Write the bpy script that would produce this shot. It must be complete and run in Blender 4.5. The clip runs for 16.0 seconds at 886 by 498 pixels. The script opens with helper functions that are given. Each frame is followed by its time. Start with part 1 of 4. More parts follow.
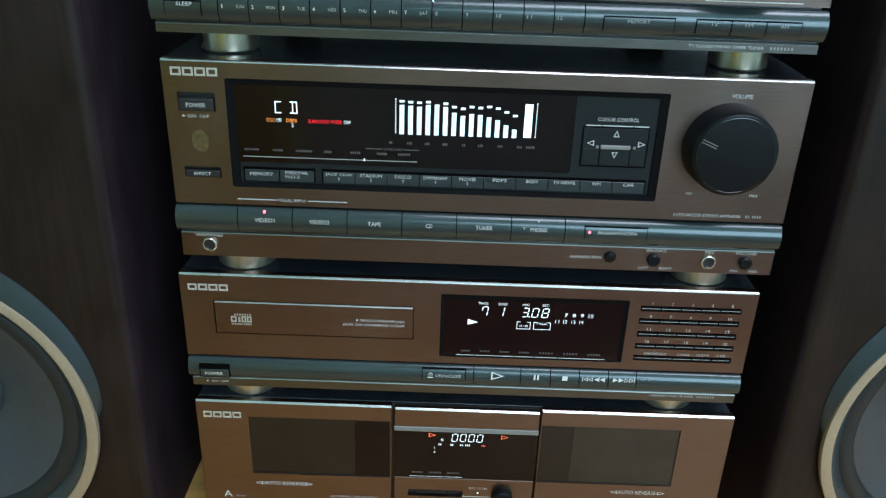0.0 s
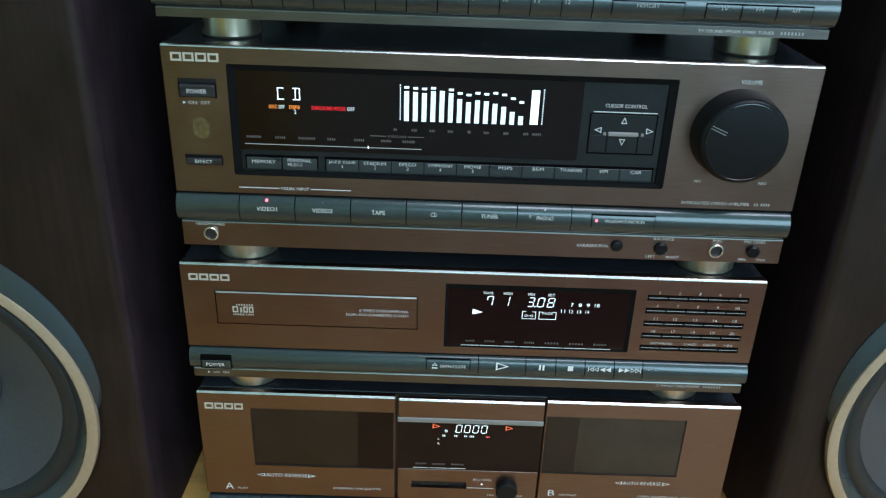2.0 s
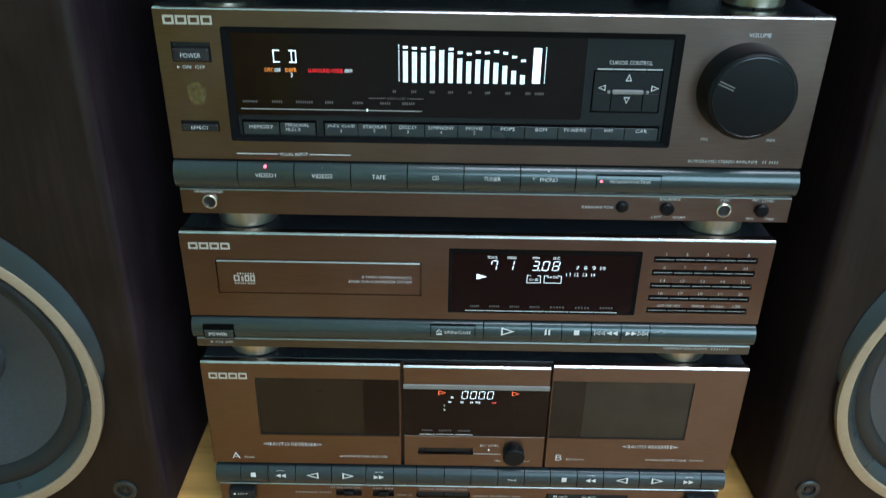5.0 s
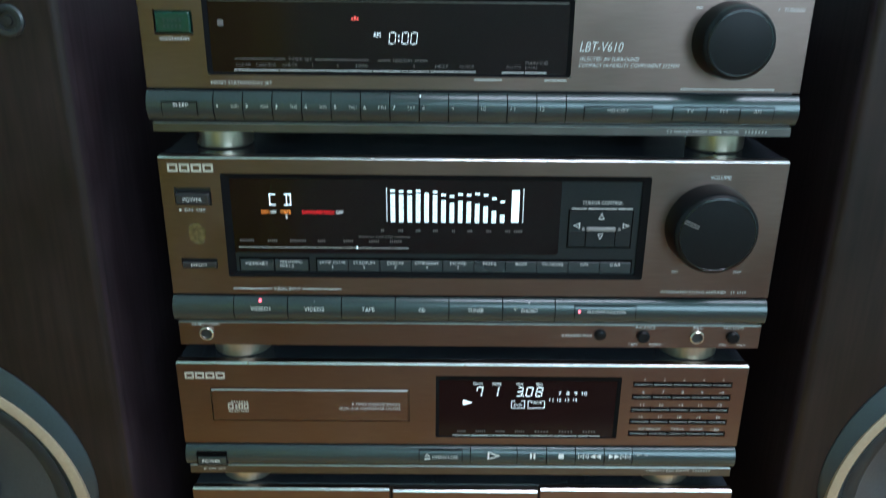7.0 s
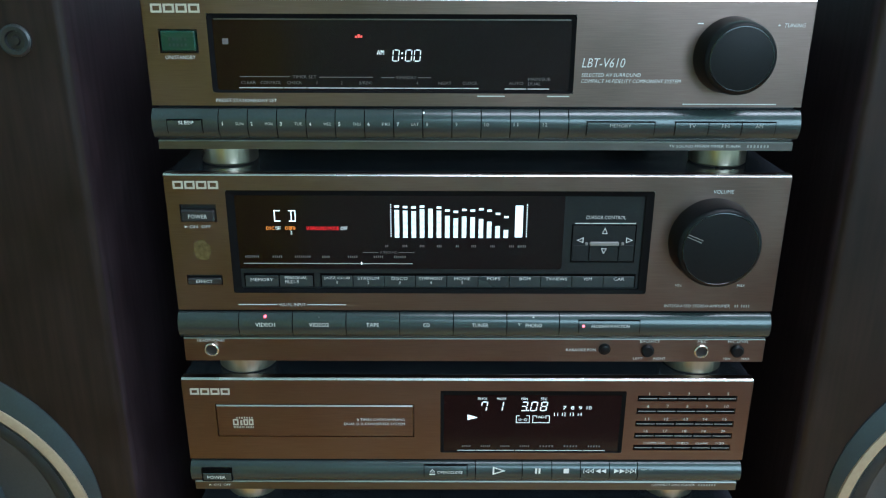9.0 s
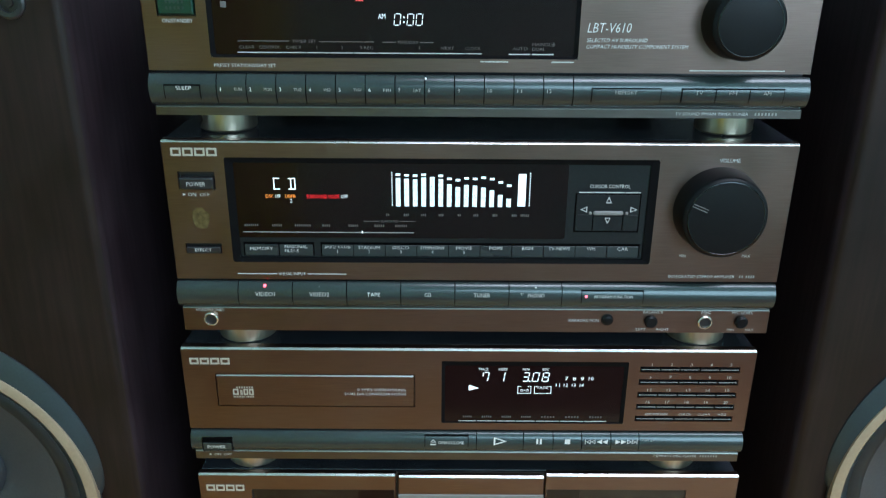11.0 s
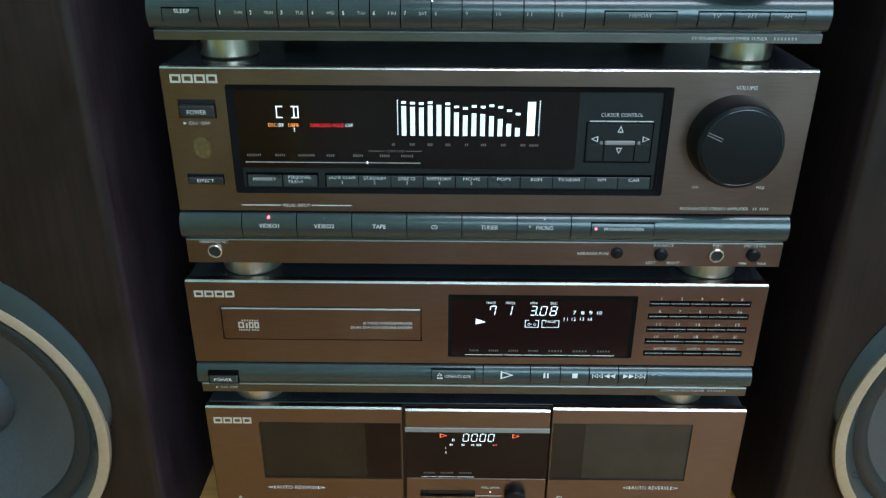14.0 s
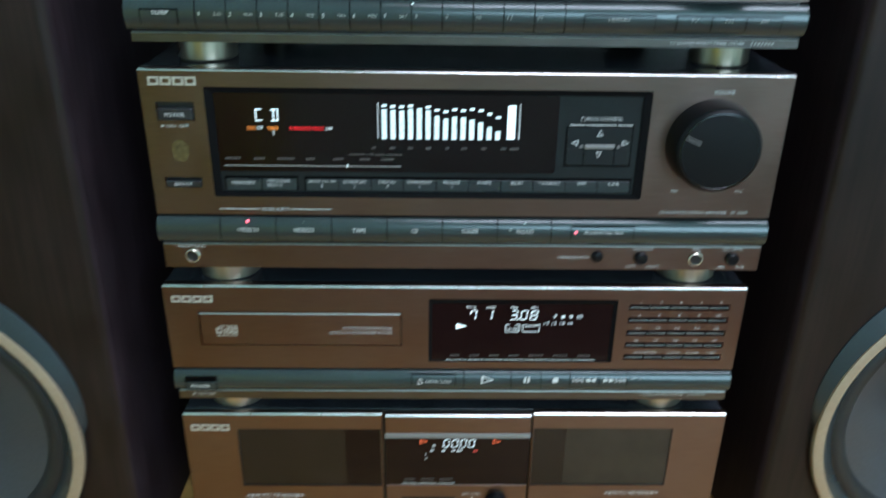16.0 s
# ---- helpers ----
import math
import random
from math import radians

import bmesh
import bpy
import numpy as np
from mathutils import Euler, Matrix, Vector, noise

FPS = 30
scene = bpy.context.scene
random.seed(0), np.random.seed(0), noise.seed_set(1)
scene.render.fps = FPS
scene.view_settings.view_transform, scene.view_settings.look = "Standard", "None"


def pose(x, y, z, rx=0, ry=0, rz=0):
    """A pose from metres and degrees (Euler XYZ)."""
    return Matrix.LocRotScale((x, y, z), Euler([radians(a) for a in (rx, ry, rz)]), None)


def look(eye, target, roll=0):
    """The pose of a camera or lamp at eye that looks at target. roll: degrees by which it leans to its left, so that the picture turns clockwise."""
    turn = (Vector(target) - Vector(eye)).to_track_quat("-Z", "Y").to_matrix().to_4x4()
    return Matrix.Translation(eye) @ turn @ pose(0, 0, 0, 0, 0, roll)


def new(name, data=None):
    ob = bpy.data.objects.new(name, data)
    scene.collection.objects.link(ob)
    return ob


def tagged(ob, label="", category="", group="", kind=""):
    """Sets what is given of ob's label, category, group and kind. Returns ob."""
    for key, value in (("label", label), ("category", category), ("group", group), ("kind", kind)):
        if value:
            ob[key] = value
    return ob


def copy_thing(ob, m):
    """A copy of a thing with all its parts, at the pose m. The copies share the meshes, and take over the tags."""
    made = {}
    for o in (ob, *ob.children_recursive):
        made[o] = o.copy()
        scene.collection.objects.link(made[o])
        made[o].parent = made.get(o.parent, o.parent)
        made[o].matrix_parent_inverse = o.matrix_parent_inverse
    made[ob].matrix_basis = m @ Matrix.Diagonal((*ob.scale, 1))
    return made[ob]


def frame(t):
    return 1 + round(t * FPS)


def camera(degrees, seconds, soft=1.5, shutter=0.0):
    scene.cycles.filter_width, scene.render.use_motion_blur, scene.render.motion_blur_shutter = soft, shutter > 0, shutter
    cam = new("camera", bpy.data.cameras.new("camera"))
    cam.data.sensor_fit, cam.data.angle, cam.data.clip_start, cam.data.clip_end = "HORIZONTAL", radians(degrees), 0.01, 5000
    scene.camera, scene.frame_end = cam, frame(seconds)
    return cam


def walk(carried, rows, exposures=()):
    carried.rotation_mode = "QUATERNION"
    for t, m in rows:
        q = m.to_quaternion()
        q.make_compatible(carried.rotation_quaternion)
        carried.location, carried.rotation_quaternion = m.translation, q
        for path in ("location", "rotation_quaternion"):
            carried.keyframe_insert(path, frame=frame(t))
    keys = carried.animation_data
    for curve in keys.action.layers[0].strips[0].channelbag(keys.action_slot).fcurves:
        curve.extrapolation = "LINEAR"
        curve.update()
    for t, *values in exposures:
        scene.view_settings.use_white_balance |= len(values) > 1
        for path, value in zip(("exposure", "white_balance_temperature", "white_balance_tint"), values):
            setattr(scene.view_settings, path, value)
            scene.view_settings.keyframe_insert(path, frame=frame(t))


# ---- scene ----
cam = camera(57.0, 16.0, soft=1.2, shutter=0.9)
PATH = [
    (0, (-0.0206, -0.4397, 0.4558), (-0.0200, 1.3662, -0.4036), 2.03),
    (0.5, (-0.0234, -0.4374, 0.4534), (-0.0182, 1.3649, -0.4136), 2.12),
    (1, (-0.0246, -0.4358, 0.4535), (-0.0131, 1.3648, -0.4169), 2.10),
    (1.5, (-0.0253, -0.4358, 0.4514), (-0.0119, 1.3654, -0.4178), 2.13),
    (2, (-0.0263, -0.4349, 0.4509), (-0.0128, 1.3633, -0.4246), 2.11),
    (2.5, (-0.0283, -0.4324, 0.4488), (-0.0170, 1.3557, -0.4469), 1.96),
    (3, (-0.0287, -0.4280, 0.4435), (-0.0194, 1.3264, -0.5168), 1.79),
    (3.2, (-0.0331, -0.4271, 0.4406), (-0.0098, 1.3161, -0.5396), 1.79),
    (5.3, (-0.0241, -0.4318, 0.4457), (-0.0228, 1.3480, -0.4666), 0.90),
    (5.5, (-0.0242, -0.4337, 0.4492), (-0.0156, 1.3620, -0.4315), 0.83),
    (6, (-0.0205, -0.4401, 0.4603), (-0.0136, 1.3755, -0.3784), 0.90),
    (6.5, (-0.0220, -0.4379, 0.4619), (-0.0067, 1.3991, -0.3289), 0.93),
    (7, (-0.0193, -0.4439, 0.4722), (-0.0091, 1.4213, -0.2495), 0.58),
    (7.5, (-0.0186, -0.4454, 0.4767), (-0.0078, 1.4348, -0.2050), 0.26),
    (8, (-0.0195, -0.4453, 0.4766), (-0.0075, 1.4368, -0.1997), 0.25),
    (8.5, (-0.0198, -0.4446, 0.4758), (-0.0133, 1.4318, -0.2164), 0.22),
    (9, (-0.0202, -0.4451, 0.4741), (-0.0163, 1.4313, -0.2181), 0.21),
    (11.5, (-0.0210, -0.4396, 0.4672), (-0.0196, 1.4035, -0.3092), 0.48),
    (12, (-0.0207, -0.4389, 0.4648), (-0.0242, 1.3941, -0.3352), 0.46),
    (12.5, (-0.0215, -0.4382, 0.4635), (-0.0232, 1.3868, -0.3548), 0.48),
    (13, (-0.0200, -0.4380, 0.4592), (-0.0320, 1.3776, -0.3797), 0.25),
    (13.5, (-0.0195, -0.4371, 0.4587), (-0.0344, 1.3708, -0.3964), 0.28),
    (14, (-0.0204, -0.4358, 0.4583), (-0.0350, 1.3635, -0.4147), 0.26),
    (14.5, (-0.0222, -0.4343, 0.4548), (-0.0330, 1.3543, -0.4400), 0.03),
    (15, (-0.0215, -0.4354, 0.4548), (-0.0327, 1.3514, -0.4436), 0.01),
    (15.5, (-0.0203, -0.4360, 0.4559), (-0.0339, 1.3514, -0.4413), -0.09),
    (15.7, (-0.0204, -0.4360, 0.4558), (-0.0298, 1.3533, -0.4376), -0.01),
    (15.8, (-0.0207, -0.4361, 0.4554), (-0.0202, 1.3576, -0.4286), 0.18),
    (15.9, (-0.0211, -0.4362, 0.4548), (-0.0045, 1.3648, -0.4141), 0.48),
    (16, (-0.0216, -0.4363, 0.4540), (0.0167, 1.3745, -0.3943), 0.90),
]
walk(cam, [(t, look(eye, target, roll)) for t, eye, target, roll in PATH],
     exposures=[(0, 0.0), (2.0, 0.0), (3.0, -0.08), (3.2, -0.10), (5.3, -0.03), (6.0, 0.0), (16.0, 0.0)])

# ---- light: a cool ceiling lamp and a window in a closed room ----
world = bpy.data.worlds.new("world")
scene.world = world
world.use_nodes = True
world.node_tree.nodes["Background"].inputs[0].default_value = (0.6, 0.75, 0.8, 1)
world.node_tree.nodes["Background"].inputs[1].default_value = 0.02


def area_lamp(name, eye, target, width, height, watts, color):
    data = bpy.data.lights.new(name, "AREA")
    data.shape, data.size, data.size_y = "RECTANGLE", width, height
    data.energy, data.color = watts, color
    ob = new(name, data)
    ob.matrix_world = look(eye, target)
    return ob


area_lamp("ceiling_lamp", (0.75, -0.60, 1.80), (0.65, -0.35, 0), 1.6, 0.40, 24.5, (0.895, 0.88, 1.11))
# cool daylight from a window in the wall behind the camera
area_lamp("window_light", (0.75, -2.40, 1.00), (0.1, 0.0, 0.40), 1.6, 1.2, 52.0, (0.60, 0.86, 1.10))


# ---- materials ----
def material(name, color, rough=0.5, metal=0.0, grain=None, amount=0.15, bump=0.0, stain=0.12, emit=0.0, spec=0.5, coat=0.0):
    """Principled surface with fine grain (scale per axis) and broad stains."""
    m = bpy.data.materials.new(name)
    m.use_nodes = True
    nt = m.node_tree
    p = nt.nodes["Principled BSDF"]
    p.inputs["Base Color"].default_value = (*color, 1)
    p.inputs["Roughness"].default_value = rough
    p.inputs["Metallic"].default_value = metal
    p.inputs["Specular IOR Level"].default_value = spec
    p.inputs["Coat Weight"].default_value = coat
    if emit:
        p.inputs["Emission Color"].default_value = (*color, 1)
        p.inputs["Emission Strength"].default_value = emit
        return m
    if grain is None:
        return m
    tc = nt.nodes.new("ShaderNodeTexCoord")
    mp = nt.nodes.new("ShaderNodeMapping")
    mp.inputs["Scale"].default_value = grain
    nt.links.new(tc.outputs["Object"], mp.inputs["Vector"])
    fine = nt.nodes.new("ShaderNodeTexNoise")
    fine.inputs["Scale"].default_value = 1.0
    fine.inputs["Detail"].default_value = 5.0
    nt.links.new(mp.outputs["Vector"], fine.inputs["Vector"])
    broad = nt.nodes.new("ShaderNodeTexNoise")
    broad.inputs["Scale"].default_value = 22.0
    broad.inputs["Detail"].default_value = 3.0
    nt.links.new(tc.outputs["Object"], broad.inputs["Vector"])
    ramp = nt.nodes.new("ShaderNodeMapRange")
    ramp.inputs["From Min"].default_value, ramp.inputs["From Max"].default_value = 0.25, 0.75
    ramp.inputs["To Min"].default_value, ramp.inputs["To Max"].default_value = 1 - amount, 1 + amount
    nt.links.new(fine.outputs["Fac"], ramp.inputs["Value"])
    ramp2 = nt.nodes.new("ShaderNodeMapRange")
    ramp2.inputs["From Min"].default_value, ramp2.inputs["From Max"].default_value = 0.3, 0.7
    ramp2.inputs["To Min"].default_value, ramp2.inputs["To Max"].default_value = 1 - stain, 1 + stain
    nt.links.new(broad.outputs["Fac"], ramp2.inputs["Value"])
    both = nt.nodes.new("ShaderNodeMath")
    both.operation = "MULTIPLY"
    nt.links.new(ramp.outputs["Result"], both.inputs[0])
    nt.links.new(ramp2.outputs["Result"], both.inputs[1])
    tint = nt.nodes.new("ShaderNodeVectorMath")
    tint.operation = "SCALE"
    tint.inputs[0].default_value = color
    nt.links.new(both.outputs["Value"], tint.inputs["Scale"])
    nt.links.new(tint.outputs["Vector"], p.inputs["Base Color"])
    rr = nt.nodes.new("ShaderNodeMapRange")
    rr.inputs["From Min"].default_value, rr.inputs["From Max"].default_value = 0.3, 0.7
    rr.inputs["To Min"].default_value, rr.inputs["To Max"].default_value = rough * 0.85, rough * 1.15
    nt.links.new(broad.outputs["Fac"], rr.inputs["Value"])
    nt.links.new(rr.outputs["Result"], p.inputs["Roughness"])
    if bump:
        b = nt.nodes.new("ShaderNodeBump")
        b.inputs["Strength"].default_value = bump
        b.inputs["Distance"].default_value = 0.0004
        nt.links.new(fine.outputs["Fac"], b.inputs["Height"])
        nt.links.new(b.outputs["Normal"], p.inputs["Normal"])
    return m


FASCIA = material("titanium_fascia", (0.179, 0.1245, 0.108), 0.33, 1.0, (60, 900, 2600), 0.12, 0.06, 0.05)
STRIP = material("slate_plastic", (0.048, 0.062, 0.062), 0.20, 0.50, (900, 900, 900), 0.10, 0.04, 0.08)
KEY = material("slate_key_plastic", (0.027, 0.037, 0.040), 0.30, 0.2, (900, 900, 900), 0.10, 0.04, 0.08)
BEZEL = material("dark_satin_bezel", (0.0035, 0.0037, 0.0042), 0.7, 0, (600, 600, 600), 0.2, 0.03, 0.15, spec=0.08)
GROOVE = material("matte_black_gap", (0.002, 0.002, 0.002), 0.9, 0, spec=0.05)
BLACK = material("black_plastic", (0.012, 0.012, 0.013), 0.42, 0, (700, 700, 700), 0.2, 0.05, 0.15)
KNOB = material("black_knob_plastic", (0.0065, 0.0072, 0.008), 0.34, 0, (800, 800, 800), 0.08, 0.0, 0.1, spec=0.15)
RIM = material("polished_black_rim", (0.045, 0.048, 0.05), 0.14, 1.0)
CASE = material("black_case_paint", (0.026, 0.029, 0.035), 0.16, 0, (1200, 1200, 1200), 0.2, 0.03, 0.15, spec=0.6)
GLASS = material("smoked_display_glass", (0.0065, 0.0022, 0.0030), 0.10, 0, (30, 30, 30), 0.2, 0.0, 0.2, spec=0.24)
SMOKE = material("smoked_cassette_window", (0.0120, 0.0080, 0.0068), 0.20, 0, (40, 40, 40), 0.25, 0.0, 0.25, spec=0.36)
# Paler copy of the window smoke; the brighter reflection is put into its colour.
SMOKELIT = material("lit_smoked_window", (0.030, 0.0235, 0.0175), 0.20, 0, (40, 40, 40), 0.25, 0.0, 0.25, spec=0.36)
PANEL = material("dark_slate_panel", (0.0125, 0.0152, 0.0165), 0.36, 0, (700, 700, 700), 0.12, 0.03, 0.1, spec=0.22)
FOOT = material("champagne_metal", (0.50, 0.44, 0.35), 0.30, 0.9, (300, 300, 30), 0.12, 0.03, 0.1)
# Lip grey, darkened in the colour for the shade under the strips.
LIP = material("shaded_lip_grey", (0.125, 0.115, 0.108), 0.36, 1.0, (60, 900, 900), 0.1, 0.03, 0.06)
LEDGE = material("grey_satin_paint", (0.20, 0.195, 0.185), 0.45, 0.0, (60, 900, 900), 0.1, 0.03, 0.06)
RIDGE = material("satin_alloy", (0.42, 0.42, 0.40), 0.35, 0.85, (60, 900, 2600), 0.1, 0.04, 0.06)
INK = material("white_print", (0.72, 0.72, 0.71), 0.6)
DIM = material("grey_print", (0.12, 0.11, 0.105), 0.6)
LEGEND = material("worn_print", (0.36, 0.36, 0.34), 0.6)
LINEINK = material("pale_print", (0.62, 0.64, 0.62), 0.55)
EDGE = material("polished_edge", (0.66, 0.66, 0.65), 0.27, 1.0, (40, 900, 900), 0.1, 0.02, 0.1)
LOGO = material("raised_silver_letters", (0.56, 0.54, 0.47), 0.38, 0.35)
VFD = material("lit_white_segments", (0.80, 0.95, 1.0), emit=0.88)
VFDBAR = material("lit_bar_segments", (0.74, 0.92, 0.96), emit=0.78)
VFDSOFT = material("lit_soft_segments", (0.80, 0.90, 0.92), emit=0.55)
ARROW = material("lit_orange_arrow", (1.0, 0.16, 0.06), emit=0.7)
AMBER = material("lit_amber_segments", (1.0, 0.30, 0.05), emit=1.0)
RED = material("lit_red_segments", (1.0, 0.02, 0.03), emit=0.85)
REDDIM = material("lit_red_dim", (0.9, 0.10, 0.08), emit=0.55)
LED = material("lit_red_lamp", (1.0, 0.14, 0.20), emit=2.6)
GREEN = material("green_smoked_key", (0.003, 0.038, 0.024), 0.28, 0, (200, 200, 200), 0.2, 0.0, 0.2)
STEEL = material("bright_nickel", (0.62, 0.58, 0.50), 0.25, 0.95)
WOODTABLE = material("honey_wood", (0.69, 0.365, 0.108), 0.36, 0, (5, 70, 60), 0.30, 0.05, 0.12)
VINYL = material("dark_woodgrain_vinyl", (0.0138, 0.0072, 0.0056), 0.50, 0, (260, 260, 14), 0.45, 0.10, 0.2, spec=0.24)
SIDE = material("black_side_vinyl", (0.0215, 0.0135, 0.0165), 0.6, 0, (260, 260, 14), 0.3, 0.08, 0.2, spec=0.12)
GOLD = material("matte_gold_ring", (0.37, 0.280, 0.190), 0.45, 0.25, (400, 400, 400), 0.08, 0.02, 0.06)
SOCKET = material("dark_socket_plastic", (0.018, 0.021, 0.023), 0.34, 0, (700, 700, 700), 0.12, 0.03, 0.1)
TRIM = material("slate_trim", (0.024, 0.034, 0.038), 0.30, 0.1, (700, 700, 700), 0.12, 0.03, 0.1)
CONE = material("grey_paper_cone", (0.038, 0.044, 0.053), 0.40, 0, (500, 500, 500), 0.2, 0.1, 0.12)
CAP = material("dark_dust_cap", (0.026, 0.031, 0.038), 0.5, 0, (500, 500, 500), 0.2, 0.05, 0.1)
LACQUER = material("glossy_top_vinyl", (0.020, 0.017, 0.015), 0.16, 0, (14, 260, 260), 0.3, 0.04, 0.2)
RUBBER = material("black_rubber", (0.009, 0.010, 0.011), 0.6, 0, (500, 500, 500), 0.2, 0.05, 0.1)
PLASTER = material("pale_green_wall_paint", (0.68, 0.91, 0.86), 0.7, 0, (90, 90, 90), 0.03, 0.1, 0.04)
FLOORMAT = material("brown_wood_floor", (0.340, 0.115, 0.062), 0.5, 0, (4, 50, 50), 0.2, 0.05, 0.1)
SMUDGE = material("faded_gold_sticker", (0.15, 0.115, 0.055), 0.45, 0.8, (400, 400, 400), 0.4, 0.0, 0.3)

MM = 0.001


# ---- mesh helpers; all numbers in millimetres ----
def part(name, bm, mat, parent, label="", smooth=False):
    bm.normal_update()
    me = bpy.data.meshes.new(name)
    bmesh.ops.scale(bm, vec=(MM, MM, MM), verts=bm.verts)
    bm.to_mesh(me)
    bm.free()
    me.materials.append(mat)
    if smooth:
        me.polygons.foreach_set("use_smooth", [True] * len(me.polygons))
        me.set_sharp_from_angle(angle=radians(35))
    ob = new(name, me)
    ob.parent = parent
    if label:
        ob["label"] = label
    return ob


def thing(name, label, category, group=""):
    ob = new(name)
    ob.empty_display_size = 0.02
    return tagged(ob, label, category, group)


def box_bm(x0, x1, y0, y1, z0, z1, r=0.0, seg=2):
    bm = bmesh.new()
    m = Matrix.Translation(((x0 + x1) / 2, (y0 + y1) / 2, (z0 + z1) / 2)) @ Matrix.Diagonal((x1 - x0, y1 - y0, z1 - z0, 1))
    bmesh.ops.create_cube(bm, size=1, matrix=m)
    if r:
        bmesh.ops.bevel(bm, geom=bm.edges[:], offset=r, segments=seg, affect="EDGES", profile=0.5)
    return bm


def prism_bm(outline, x0, x1):
    """Closed (y, z) outline drawn out from x0 to x1."""
    bm = bmesh.new()
    a = [bm.verts.new((x0, y, z)) for y, z in outline]
    b = [bm.verts.new((x1, y, z)) for y, z in outline]
    n = len(outline)
    for i in range(n):
        bm.faces.new((a[i], a[(i + 1) % n], b[(i + 1) % n], b[i]))
    bm.faces.new(a[::-1])
    bm.faces.new(b)
    bmesh.ops.recalc_face_normals(bm, faces=bm.faces)
    return bm


def rounded(x0, x1, z0, z1, r, steps=5):
    pts = []
    for cx, cz, a0 in ((x1 - r, z1 - r, 0), (x0 + r, z1 - r, 90), (x0 + r, z0 + r, 180), (x1 - r, z0 + r, 270)):
        for k in range(steps + 1):
            a = radians(a0 + 90 * k / steps)
            pts.append((cx + r * math.cos(a), cz + r * math.sin(a)))
    return pts


def slab_bm(outline, y0, y1, inset=0.0):
    """Closed (x, z) outline from y0 (front) to y1 (back), its front edge eased by inset."""
    bm = bmesh.new()
    cx = sum(p[0] for p in outline) / len(outline)
    cz = sum(p[1] for p in outline) / len(outline)
    wx = max(p[0] for p in outline) - cx
    wz = max(p[1] for p in outline) - cz
    rings = []
    if inset:
        k, j = 1 - inset / wx, 1 - inset / wz
        rings.append([bm.verts.new((cx + (x - cx) * k, y0, cz + (z - cz) * j)) for x, z in outline])
        rings.append([bm.verts.new((x, y0 + inset, z)) for x, z in outline])
    else:
        rings.append([bm.verts.new((x, y0, z)) for x, z in outline])
    rings.append([bm.verts.new((x, y1, z)) for x, z in outline])
    n = len(outline)
    for a, b in zip(rings, rings[1:]):
        for i in range(n):
            bm.faces.new((a[i], b[i], b[(i + 1) % n], a[(i + 1) % n]))
    bm.faces.new(rings[0])
    bm.faces.new(rings[-1][::-1])
    bmesh.ops.recalc_face_normals(bm, faces=bm.faces)
    return bm


def frame_bm(outer, inner, y0, y1, slope=0.0):
    """Frame between two outlines with the same count of points; slope lets its inner edge lie deeper."""
    bm = bmesh.new()
    n = len(outer)
    loops = [[bm.verts.new((x, y, z)) for x, z in o] for o, y in ((outer, y1), (outer, y0), (inner, y0 + slope), (inner, y1))]
    for a, b in zip(loops, loops[1:] + loops[:1]):
        for i in range(n):
            bm.faces.new((a[i], a[(i + 1) % n], b[(i + 1) % n], b[i]))
    bmesh.ops.recalc_face_normals(bm, faces=bm.faces)
    return bm


def lathe_bm(profile, cx, cz, steps=48, closed=True):
    """(radius, y) profile turned round an axis along y through (cx, cz)."""
    bm = bmesh.new()
    rings = []
    for r, y in profile:
        if r <= 0:
            rings.append([bm.verts.new((cx, y, cz))])
        else:
            rings.append([bm.verts.new((cx + r * math.cos(2 * math.pi * k / steps), y, cz + r * math.sin(2 * math.pi * k / steps))) for k in range(steps)])
    for a, b in zip(rings, rings[1:]):
        for k in range(steps):
            j = (k + 1) % steps
            if len(a) == 1 and len(b) == 1:
                continue
            if len(a) == 1:
                bm.faces.new((a[0], b[k], b[j]))
            elif len(b) == 1:
                bm.faces.new((a[k], b[0], a[j]))
            else:
                bm.faces.new((a[k], b[k], b[j], a[j]))
    bmesh.ops.recalc_face_normals(bm, faces=bm.faces)
    return bm


def post_bm(profile, cx, cy, steps=40):
    """(radius, z) profile turned round an upright axis."""
    bm = lathe_bm([(r, z) for r, z in profile], 0, 0, steps)
    bmesh.ops.rotate(bm, verts=bm.verts, matrix=Matrix.Rotation(radians(90), 3, "X"))
    bmesh.ops.translate(bm, verts=bm.verts, vec=(cx, cy, 0))
    bmesh.ops.recalc_face_normals(bm, faces=bm.faces)
    return bm


